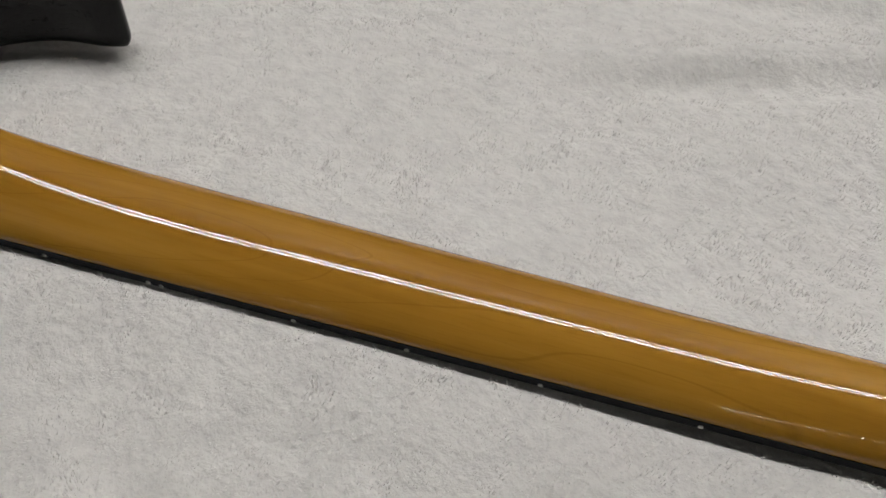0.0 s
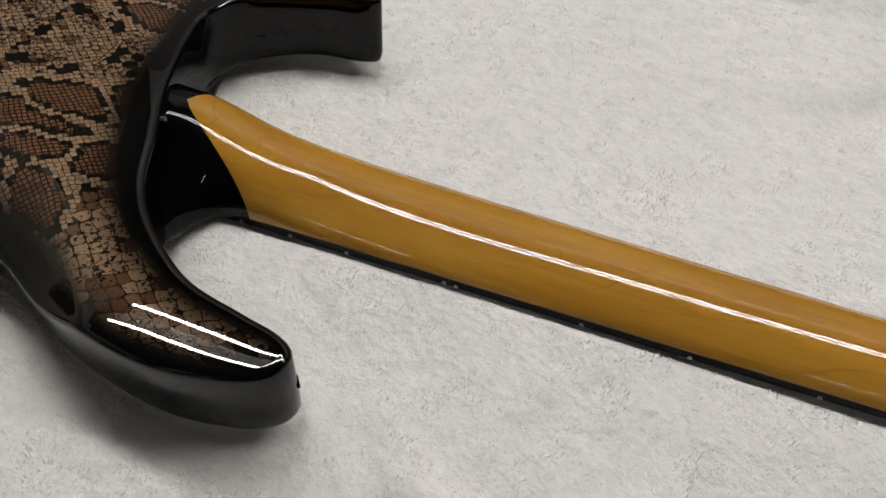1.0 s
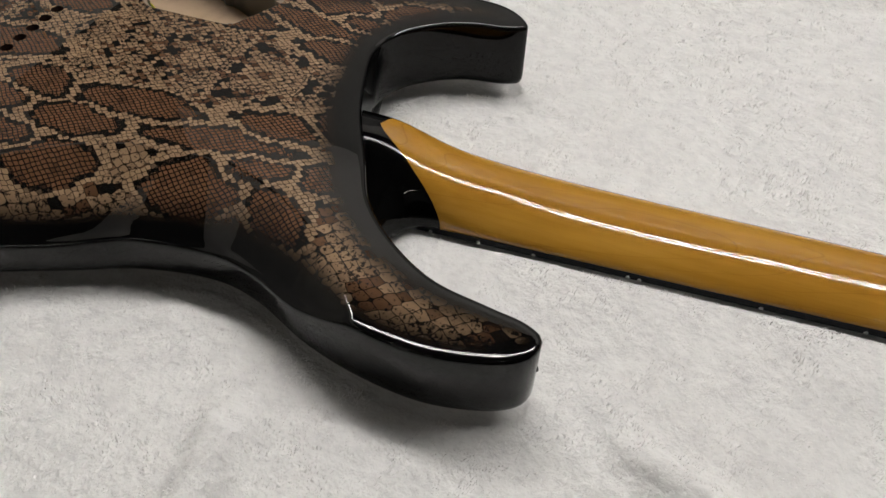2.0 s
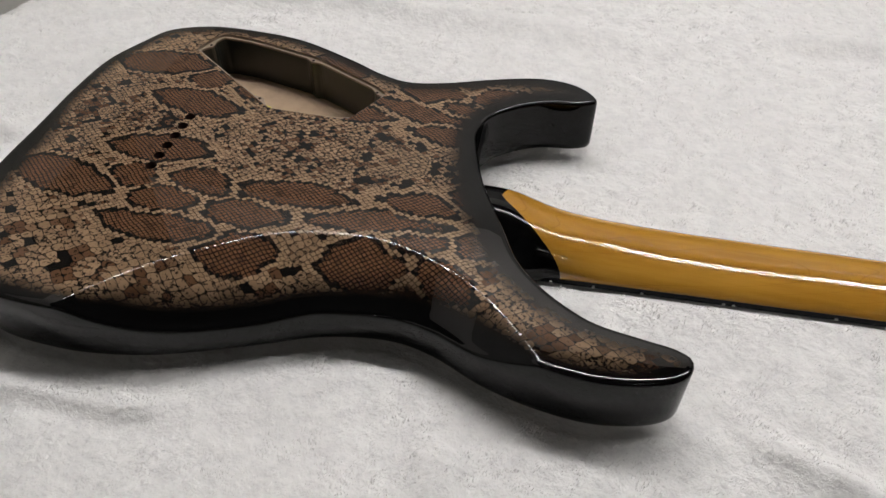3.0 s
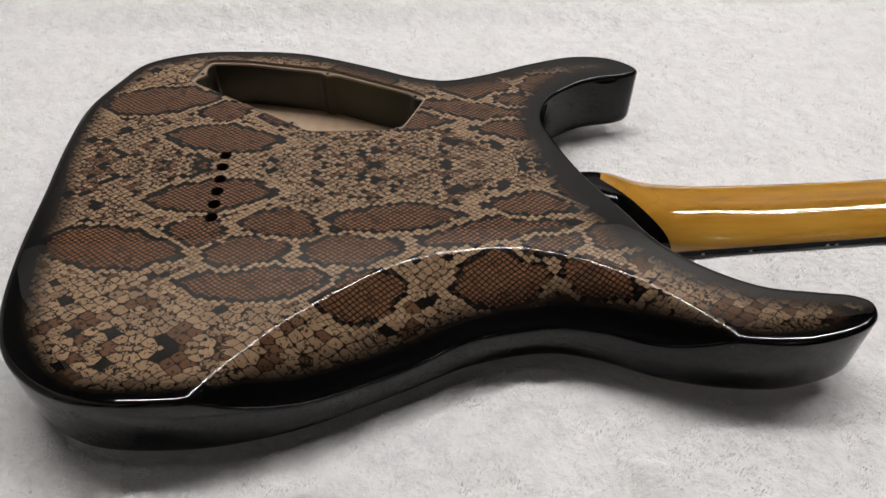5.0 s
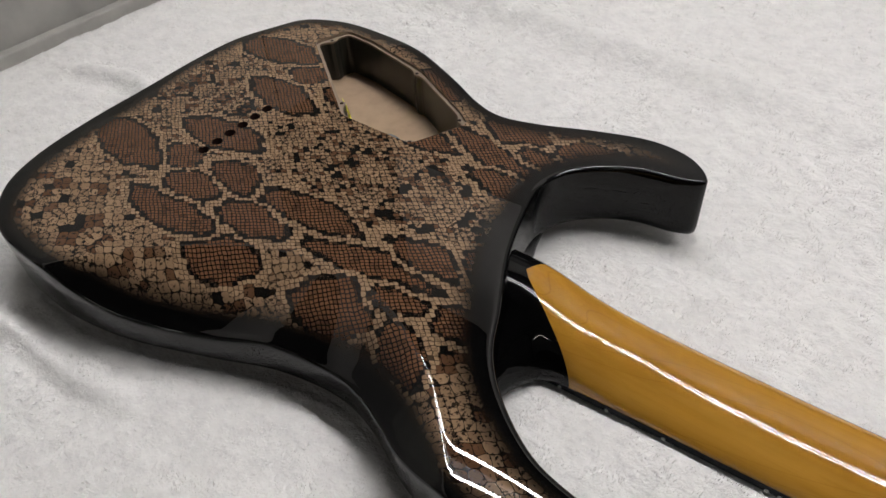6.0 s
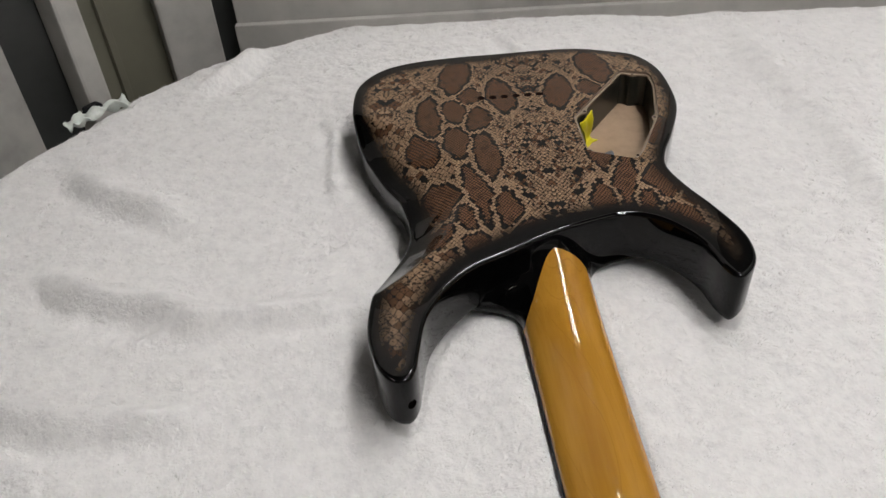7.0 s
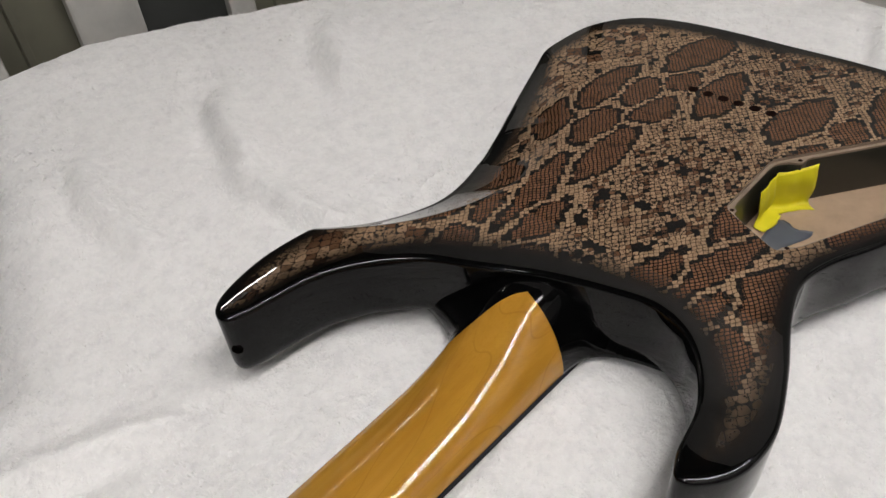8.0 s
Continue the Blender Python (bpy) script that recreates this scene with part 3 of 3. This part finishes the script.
def back_height(x, y):
    """The back: flat, with the belly cut falling away from its curved crease."""
    d = np.interp(x, CARVE_X, CARVE_Y) - y
    w = 0.0011
    ease = np.clip((x + 0.004) / 0.024, 0, 1)
    flat = BACK - np.interp(x, SLOPE_X, SLOPE_Y) * ease * ease * (3 - 2 * ease) * w * np.logaddexp(0, d / w)
    edge = far_from(np.column_stack([x, y]), OUTLINE)
    lip = np.clip(1 - edge / 0.006, 0, 1) ** 2 * 0.003 * CARVE_SLOPE / (1 + np.exp(-np.clip(d / 0.003, -30, 30)))
    flat = flat + lip * np.clip((x - 0.012) / 0.03, 0, 1)
    # the bass horn rolls gently outward
    horn = np.clip((x - 0.235) / 0.06, 0, 1)
    horn = horn * horn * (3 - 2 * horn)
    return flat - CROWN_DROP * np.clip(1 - edge / CROWN, 0, 1) ** 2 - 0.95 * horn * np.clip(-0.105 - y, 0, 1) ** 2


def rounded_polygon(points, radius, count):
    p = np.array(points, float)
    out = []
    for i in range(len(p)):
        a, b, c = p[i - 1], p[i], p[(i + 1) % len(p)]
        u, v = (a - b) / np.linalg.norm(a - b), (c - b) / np.linalg.norm(c - b)
        r = min(radius, 0.4 * np.linalg.norm(a - b), 0.4 * np.linalg.norm(c - b))
        for t in np.linspace(0, 1, 8):
            out.append((1 - t) ** 2 * (b + u * r) + 2 * t * (1 - t) * b + t * t * (b + v * r))
    return resample(np.array(out), count)


CAVITY = rounded_polygon(np.array(CAVITY_MM[::-1]) / 1000, 0.005, 160)
HOLES = [(-0.002, -0.0283 + 0.0113 * k) for k in range(6)]
HOLE_R = 0.0039


def ring_points(cx, cy, r, n=20):
    a = np.arange(n) * math.tau / n
    return np.column_stack([cx + r * np.cos(a), cy + r * np.sin(a)])


def fill(loops, extra, keep, strings=()):
    """Triangulates closed loops and loose points; keeps the triangles whose middle passes keep()."""
    pts, edges = [], []
    for loop in loops:
        s = len(pts)
        pts += [tuple(q) for q in loop]
        edges += [(s + k, s + (k + 1) % len(loop)) for k in range(len(loop))]
    for line in strings:
        s = len(pts)
        pts += [tuple(q) for q in line]
        edges += [(s + k, s + k + 1) for k in range(len(line) - 1)]
    pts += [tuple(q) for q in extra]
    v, _, f, *_ = delaunay_2d_cdt([Vector(q) for q in pts], edges, [], 0, 1e-7)
    v = np.array([tuple(q) for q in v])
    f = np.array([t for t in f if len(t) == 3])
    mid = v[f].mean(1)
    return v, f[keep(mid)]


def build_body(guitar):
    out = outward(OUTLINE)
    inner = OUTLINE - out * ROUND
    gx, gy = np.meshgrid(np.arange(-0.11, 0.35, 0.004), np.arange(-0.155, 0.16, 0.004))
    gy = gy + 0.002 * (np.round(gx / 0.004).astype(int) % 2)
    extra = np.column_stack([gx.ravel(), gy.ravel()])
    crease = resample(np.column_stack([CARVE_X, CARVE_Y]), 230, closed=False)
    extra = extra[np.abs(np.interp(extra[:, 0], CARVE_X, CARVE_Y) - extra[:, 1]) > 0.004]
    lines = [np.column_stack([crease[:, 0], crease[:, 1] + o]) for o in (-0.0040, -0.0032, -0.0024, -0.0016, -0.0008, 0, 0.0008, 0.0016, 0.0024, 0.0032, 0.0040)]
    extra = extra[(far_from(extra, OUTLINE) > 0.0125) | ~inside(extra, OUTLINE)]
    rings = [OUTLINE - out * o for o in (0.0042, 0.0058, 0.0076, 0.0096, 0.0116)]
    extra = np.vstack([extra, *rings])
    extra = extra[np.abs(np.interp(extra[:, 0], CARVE_X, CARVE_Y) - extra[:, 1]) > 0.0042]
    extra = extra[inside(extra, inner) & (far_from(extra, inner) > 0.0009)]
    extra = extra[~inside(extra, CAVITY) & (far_from(extra, CAVITY) > 0.0012)]
    for cx, cy in HOLES:
        extra = extra[np.hypot(extra[:, 0] - cx, extra[:, 1] - cy) > HOLE_R + 0.0008]
    loops = [inner, CAVITY] + [ring_points(cx, cy, HOLE_R) for cx, cy in HOLES]

    def keep(m):
        ok = inside(m, inner) & ~inside(m, CAVITY)
        for cx, cy in HOLES:
            ok &= np.hypot(m[:, 0] - cx, m[:, 1] - cy) > HOLE_R * 0.96
        return ok

    strings = [q[inside(q, inner) & (far_from(q, inner) > 0.0009)] for q in lines]
    v, f = fill(loops, extra, keep, strings)
    z = back_height(v[:, 0], v[:, 1])
    # edge: rounded over, then the side, then a small round at the face that lies on the towel
    n = len(OUTLINE)
    zt = back_height(inner[:, 0], inner[:, 1])
    step = 0.001
    slope = np.clip((zt - back_height(*(inner + out * step).T)) / step, 0, 0.9)
    a0 = np.arctan(slope)
    rows = []
    for k in range(1, 6):
        th = a0 + (math.pi / 2 - a0) * k / 5
        go = ROUND * (np.sin(th) - np.sin(a0)) / (1 - np.sin(a0))
        rows.append(np.column_stack([inner + out * go[:, None], zt - ROUND * (np.cos(a0) - np.cos(th))]))
    low = 0.003
    for go, zz in ((0, 0.03), (0, 0.020), (0, low + 0.0080), (-0.0004, low + 0.0052), (-0.0015, low + 0.0027), (-0.0034, low + 0.0009), (-0.0062, low)):
        q = OUTLINE + out * go
        top = rows[4][:, 2]
        rows.append(np.column_stack([q, np.minimum(zz, top - 0.0015 * (1 if zz > 0.02 else 2)) if zz > 0.01 else np.full(n, zz)]))
    rows.append(np.column_stack([np.tile(OUTLINE.mean(0), (n, 1)) * 0 + OUTLINE - out * 0.0115, np.full(n, low)]))
    verts = [tuple(q) for q in np.column_stack([v, z])]
    faces = [tuple(t) for t in f]
    # the first n points of the fill are the inner loop, in order
    prev = list(range(n))
    for row in rows:
        s = len(verts)
        verts += [tuple(q) for q in row]
        cur = list(range(s, s + n))
        faces += [(prev[k], prev[(k + 1) % n], cur[(k + 1) % n], cur[k]) for k in range(n)]
        prev = cur
    s = len(verts)
    bv, bf = fill([rows[-1][:, :2]], [], lambda m: inside(m, rows[-1][:, :2]))
    verts += [(*q, low) for q in bv]
    faces += [tuple(int(k) + s for k in t) for t in bf]
    mesh = bpy.data.meshes.new("body")
    mesh.from_pydata(verts, [], faces)
    bm = bmesh.new()
    bm.from_mesh(mesh)
    bmesh.ops.recalc_face_normals(bm, faces=bm.faces[:])
    for q in bm.faces:
        q.smooth = True
    bm.to_mesh(mesh)
    bm.free()
    # exact normals of the shaped back, so that lamp lines run clean
    normals = np.zeros(len(mesh.vertices) * 3, np.float32)
    mesh.vertices.foreach_get("normal", normals)
    normals = normals.reshape(-1, 3)
    h = 0.0006
    gx = (back_height(v[:, 0] + h, v[:, 1]) - back_height(v[:, 0] - h, v[:, 1])) / (2 * h)
    gy = (back_height(v[:, 0], v[:, 1] + h) - back_height(v[:, 0], v[:, 1] - h)) / (2 * h)
    exact = np.column_stack([-gx, -gy, np.ones(len(v))])
    normals[n:len(v)] = (exact / np.linalg.norm(exact, axis=1)[:, None])[n:]
    mesh.normals_split_custom_set_from_vertices([tuple(map(float, q)) for q in normals])
    # how far the print shows through the black sprayed edge
    xy = np.array([q[:2] for q in verts])
    d = far_from(xy[:len(v)], OUTLINE)
    fade = np.zeros(len(verts))
    x, y = v[:, 0], v[:, 1]
    start = 0.0034 + 0.010 * np.exp(-(((x - 0.235) / 0.06) ** 2 + ((y + 0.01) / 0.075) ** 2))
    wide = 0.015 + 0.012 * np.exp(-(((x - 0.225) / 0.07) ** 2 + (y / 0.09) ** 2))
    start += 0.002 * (1 / (1 + np.exp((y + 0.10) / 0.008))) * (x < 0.26)
    horns = np.exp(-(((x - 0.255) / 0.04) ** 2 + ((y - 0.118) / 0.04) ** 2))
    start, wide = start + 0.003 * horns, wide + 0.018 * horns
    cut = np.clip((np.interp(x, CARVE_X, CARVE_Y) - y) / 0.012, 0, 1) * np.clip((x - 0.0) / 0.03, 0, 1) * np.clip((0.265 - x) / 0.02, 0, 1)
    tail = np.clip((-0.05 - x) / 0.03, 0, 1) * np.clip((0.03 - y) / 0.05, 0, 1)
    start, wide = start + 0.0045 * cut + 0.005 * tail, wide + 0.005 * cut + 0.006 * tail
    bass = np.exp(-(((x - 0.315) / 0.05) ** 2 + ((y + 0.115) / 0.04) ** 2))
    wide = wide + 0.006 * bass
    fade[:len(v)] = np.clip((d - start) / wide, 0, 1)
    attr = mesh.attributes.new("burst", "FLOAT", "POINT")
    attr.data.foreach_set("value", fade)
    mesh.materials.append(SNAKE)
    mesh.materials.append(BLACK)
    top = len(f) + 3 * n
    mesh.polygons.foreach_set("material_index", np.where(np.arange(len(mesh.polygons)) < top, 0, 1).astype(np.int32))
    ob = new("body", mesh)
    ob.parent = guitar
    tagged(ob, "snakeskin-print guitar body back fading to glossy black edges")


def build_cavity(guitar):
    out = outward(CAVITY)
    ledge = 0.0022
    s = np.linspace(0, 1, len(CAVITY), endpoint=False)
    wide = np.full(len(CAVITY), 0.0023)
    for ex, ey in ((0.034, 0.060), (0.057, 0.124), (-0.036, 0.128), (0.119, 0.090), (0.107, 0.050)):
        wide += 0.0036 * np.exp(-(np.hypot(CAVITY[:, 0] - ex, CAVITY[:, 1] - ey) / 0.0045) ** 2)
    hole = CAVITY - out * wide[:, None]
    n = len(CAVITY)

    def strip(name, rows, material, label, cap=False):
        bm = bmesh.new()
        rings = [[bm.verts.new((*p, z)) for p in loop] for loop, z in rows]
        for a, b in zip(rings, rings[1:]):
            for k in range(n):
                bm.faces.new((a[k], a[(k + 1) % n], b[(k + 1) % n], b[k]))
        if cap:
            bm.faces.new(rings[-1])
        return part(name, bm, material, guitar, label, smooth=False)

    strip("cavity_ledge", [(CAVITY, BACK), (CAVITY, BACK - ledge), (hole, BACK - ledge), (hole, BACK - ledge - 0.0015)], LEDGE_WOOD, "bare pale wood ledge for the missing cover")
    strip("cavity_wall", [(hole, BACK - ledge - 0.0015), (hole, 0.012)], SHIELD, "dark painted control cavity wall")
    strip("cavity_floor", [(hole, 0.0125), (hole, 0.012)], BARE_WOOD, "bare pale wood cavity floor", True)


def build_screw_holes(guitar):
    """The five pilot holes in the ledge's ears, where the cover would be screwed down: flat discs with the shade in
    their dark colour.
    """
    for ex, ey in ((0.034, 0.060), (0.057, 0.124), (-0.036, 0.128), (0.119, 0.090), (0.107, 0.050)):
        k = np.argmin(np.hypot(CAVITY[:, 0] - ex, CAVITY[:, 1] - ey))
        cx, cy = CAVITY[k] - outward(CAVITY)[k] * 0.0030
        bm = lathe(bmesh.new(), [(0.0013, -0.0006), (0.0013, 0.0002), (0.0008, 0.0003), (0.0001, 0.0001)], pose(cx, cy, BACK - 0.0022), 12)
        part("screw_hole", bm, HOLE_WOOD, guitar, "tiny screw pilot hole, its shade painted as a dark disc")


def build_holes(guitar):
    for cx, cy in HOLES:
        bm = lathe(bmesh.new(), [(HOLE_R, BACK), (HOLE_R, BACK - 0.012), (0.0001, BACK - 0.012)], pose(cx, cy, 0), 20, False)
        part("string_hole", bm, HOLE_WOOD, guitar, "dark bored string-through hole")


DOT_FRETS = (3, 5, 7, 9, 12, 15, 17, 19, 21)
NUT, SCALE = 0.3785 + 0.3144, 0.648


def fret_gap(k):
    """Middle of the space before fret k, from the nut."""
    g = [SCALE * (1 - 2 ** (-i / 12)) for i in (k - 1, k)]
    return NUT - sum(g) / 2


def half_width(x):
    return 0.0215 + 0.0075 * (NUT - x) / 0.486


def board_mid(x):
    return 0.0015 + (x - 0.295) * 0.0316


CREST_X = [0.19, 0.205, 0.218, 0.229, 0.238, 0.247, 0.257, 0.268, 0.29, 0.33, 0.372, 0.44, 0.55, 0.64, 0.67, 0.70]
CREST_Z = [0.0437, 0.0437, 0.0436, 0.0431, 0.0409, 0.0370, 0.0322, 0.0282, 0.0236, 0.0204, 0.0203, 0.0224, 0.0262, 0.0304, 0.033, 0.037]

CREST_X, CREST_Z = eased(CREST_X, CREST_Z)


def neck_ring(x, segments=64):
    """Half a rounded section of the neck: from the bass edge over the back to the treble edge."""
    seam = board_mid(x) + 0.0035
    w = half_width(x)
    heel = np.clip((0.30 - x) / 0.07, 0, 1)
    p_bass, p_treb = 1.72 + 1.48 * heel ** 1.2, 2.05 - 0.15 * heel
    bass = min(0.05, 0.018 * math.exp(-(x - 0.249) / 0.007))
    treb = min(0.05, 0.024 * math.exp(-(x - 0.203) / 0.008))
    crest = np.interp(x, CREST_X, CREST_Z)
    ring = []
    for k in range(segments + 1):
        a = math.pi * k / segments
        c, s = math.cos(a), math.sin(a)
        side, p = (bass, p_bass) if c > 0 else (treb, p_treb)
        y = -math.copysign(abs(c) ** (2 / p) * w + side * abs(c) * max(0, 1 - 1.25 * abs(s)) ** 1.6, c)
        ring.append((x, y, seam + (crest - seam) * abs(s) ** (2 / p)))
    return ring


def v_line(k, segments=64):
    """Where the black paint stops across the heel: a point on the crest, running out along both sides."""
    c = math.cos(math.pi * k / segments)
    out = abs(c) ** 0.8
    return 0.228 + (0.045 if c > 0 else 0.006) * out


def loft(rows, caps=(0, -1)):
    bm = bmesh.new()
    rings = [[bm.verts.new(p) for p in r] for r in rows]
    for a, b in zip(rings, rings[1:]):
        for k in range(len(a) - 1):
            bm.faces.new((a[k], a[k + 1], b[k + 1], b[k]))
    for r in caps:
        bm.faces.new(rings[r])
    for a, b in zip(rings, rings[1:]):
        bm.faces.new((a[0], a[-1], b[-1], b[0]))
    return bm


def curve_at(x0s, x1s, t):
    """Points of the neck's surface, x running from x0 to x1 for each place round the section."""
    row = []
    for k, (a, b) in enumerate(zip(x0s, x1s)):
        x = a + (b - a) * t
        row.append(neck_ring(x)[k])
    return row


def build_neck(guitar):
    start = [v_line(k) for k in range(65)]
    m = len(start)
    ts = np.concatenate([np.linspace(0, 0.2, 40), np.linspace(0.2, 1, 50)[1:]])
    part("neck", loft([curve_at(start, [0.70] * m, t) for t in ts], (-1,)), MAPLE, guitar, "amber-tinted glossy maple neck")
    part("heel", loft([curve_at([0.185] * m, start, t) for t in np.linspace(0, 1, 40)], (0,)), BLACK, guitar, "glossy black sculpted neck heel")
    rows = []
    for x in np.linspace(0.205, 0.70, 30):
        w, c = half_width(x) + 0.0003, board_mid(x)
        rows.append([(x, -w, c + 0.0035), (x, -w, c - 0.0010), (x, -w + 0.0010, c - 0.0017), (x, 0, c - 0.0028), (x, w - 0.0010, c - 0.0017), (x, w, c - 0.0010), (x, w, c + 0.0035)])
    part("fretboard", loft(rows), EBONY, guitar, "dark fretboard facing the towel", smooth=False)
    for k in DOT_FRETS:
        x = fret_gap(k)
        for o in ((-0.003, 0.003) if k == 12 else (0,)):
            y = -half_width(x + o) - 0.0003
            bm = lathe(bmesh.new(), [(0.0001, -0.0005), (0.0011, -0.0005), (0.0011, 0.0003), (0.0001, 0.0004)], pose(x + o, y, board_mid(x), 90, 0, 0), 12)
            part("side_dot", bm, DOT, guitar, "small pale side marker dot")


def build_strap_hole(guitar):
    """The hole for the strap pin in the tip of the bass horn: a black disc, the shade inside put into its colour."""
    k = int(np.argmin(np.hypot(*(OUTLINE - (0.347, -0.1085)).T)))
    way = outward(OUTLINE)[k]
    m = pose(*OUTLINE[k], 0.0238, 0, 90, math.degrees(math.atan2(way[1], way[0])))
    part("strap_hole", lathe(bmesh.new(), [(0.0032, -0.0025), (0.0032, 0.0001), (0.0027, 0.0003), (0.0001, 0.0002)], m, 16), BORE_SHADE, guitar, "small strap-pin hole, its inner shade painted as a black disc")


def sheet(rows, thickness=0.0002):
    """A thin sheet through rows of points."""
    bm = bmesh.new()
    grid = [[bm.verts.new(p) for p in row] for row in rows]
    for a, c in zip(grid, grid[1:]):
        for k in range(len(a) - 1):
            bm.faces.new((a[k], a[k + 1], c[k + 1], c[k]))
    bmesh.ops.recalc_face_normals(bm, faces=bm.faces[:])
    bmesh.ops.solidify(bm, geom=bm.faces[:], thickness=thickness)
    return bm


def build_tape():
    """Crumpled tape left in the control cavity: a strip down the slanting wall on to the floor, and a scrap on the floor."""
    rng = np.random.default_rng(9)
    rows = []
    for a in range(25):
        s = a / 24
        bend = np.clip((s - 0.45) / 0.16, 0, 1)
        mid = Vector((0.072 - 0.024 * min(s / 0.53, 1) - 0.022 * max(0, (s - 0.53) / 0.47), 0.0555 + 0.0165 * max(0, (s - 0.53) / 0.47), 0))
        off = Vector((0.6 * bend, 1 - 0.2 * bend, 0))
        top = 0.0395 + 0.0016 * math.sin(2.2 * s + 0.4) + 0.002 * (s > 0.8) * (s - 0.8) / 0.2
        row = []
        for c in range(17):
            t = c / 16
            wave = 0.0006 * math.sin(7 * s + 4 * t) + 0.0005 * math.sin(17 * s - 6 * t) + rng.normal(0, 0.00012)
            if t < 0.7:
                z, o = top + (0.0136 - top) * (t / 0.7), 0.0014 + 0.0016 * math.sin(math.pi * t / 0.7)
            else:
                k = (t - 0.7) / 0.3
                z, o = 0.0133 + 0.0006 * math.sin(5 * s), 0.0014 + (0.008 + 0.002 * math.sin(6 * s)) * k
            row.append(mid + off * (o + abs(wave)) + Vector((0.001 * math.sin(9 * t), 0, z)))
        rows.append(row)
    tagged(part("yellow_tape", sheet(rows), TAPE_YELLOW), "crumpled bright yellow tape stuck in the open cavity", "tape")
    rows = []
    for a in range(15):
        s = a / 14
        rows.append([(0.056 + 0.036 * s + 0.002 * math.sin(5 * t), 0.0655 + (0.019 + 0.004 * math.sin(5 * s + 1)) * t / 6, 0.0127 + 0.0005 * abs(math.sin(6 * s + t))) for t in range(7)])
    tagged(part("grey_tape", sheet(rows), TAPE_GREY), "dark grey scrap of tape on the cavity floor", "tape")


def build_guitar():
    guitar = tagged(new("electric_guitar"), "unfinished snakeskin-print electric guitar lying face down on the towel", "guitar")
    build_body(guitar)
    build_cavity(guitar)
    build_holes(guitar)
    build_screw_holes(guitar)
    build_neck(guitar)
    build_strap_hole(guitar)


def build_scrap():
    """A crumpled scrap of white film held by a dark clip at the towel's edge."""
    scrap = tagged(new("plastic_scrap"), "crumpled white plastic film with a dark clip at the towel edge", "scrap")
    scrap.matrix_world = pose(-0.140, -0.452, -0.012, 0, 0, -35)
    rng = np.random.default_rng(4)
    rows = []
    for a in range(16):
        row = []
        for c in range(10):
            u, w = a / 15, c / 9
            z = 0.004 + 0.010 * abs(math.sin(5 * u + 3 * w)) * (0.4 + w) + 0.003 * math.sin(14 * u - 9 * w) + rng.normal(0, 0.0008)
            row.append((-0.038 + 0.076 * u + rng.normal(0, 0.0008), -0.018 + 0.030 * w + 0.006 * math.sin(7 * u), max(0.002, z)))
        rows.append(row)
    part("film", sheet(rows, 0.0003), FILM, scrap, "crumpled white film")
    bm = box(bmesh.new(), (-0.016, -0.026, 0.001), (0.004, -0.012, 0.012), 0.003)
    part("clip", bm, EBONY, scrap, "small dark clip", smooth=False)
    bm = lathe(bmesh.new(), [(0.0001, 0), (0.004, 0), (0.004, 0.022), (0.0001, 0.022)], pose(-0.012, -0.024, 0.006, 0, 90, 20), 12)
    part("clip_bar", bm, EBONY, scrap)


build_towel()
build_guitar()
build_tape()
build_scrap()
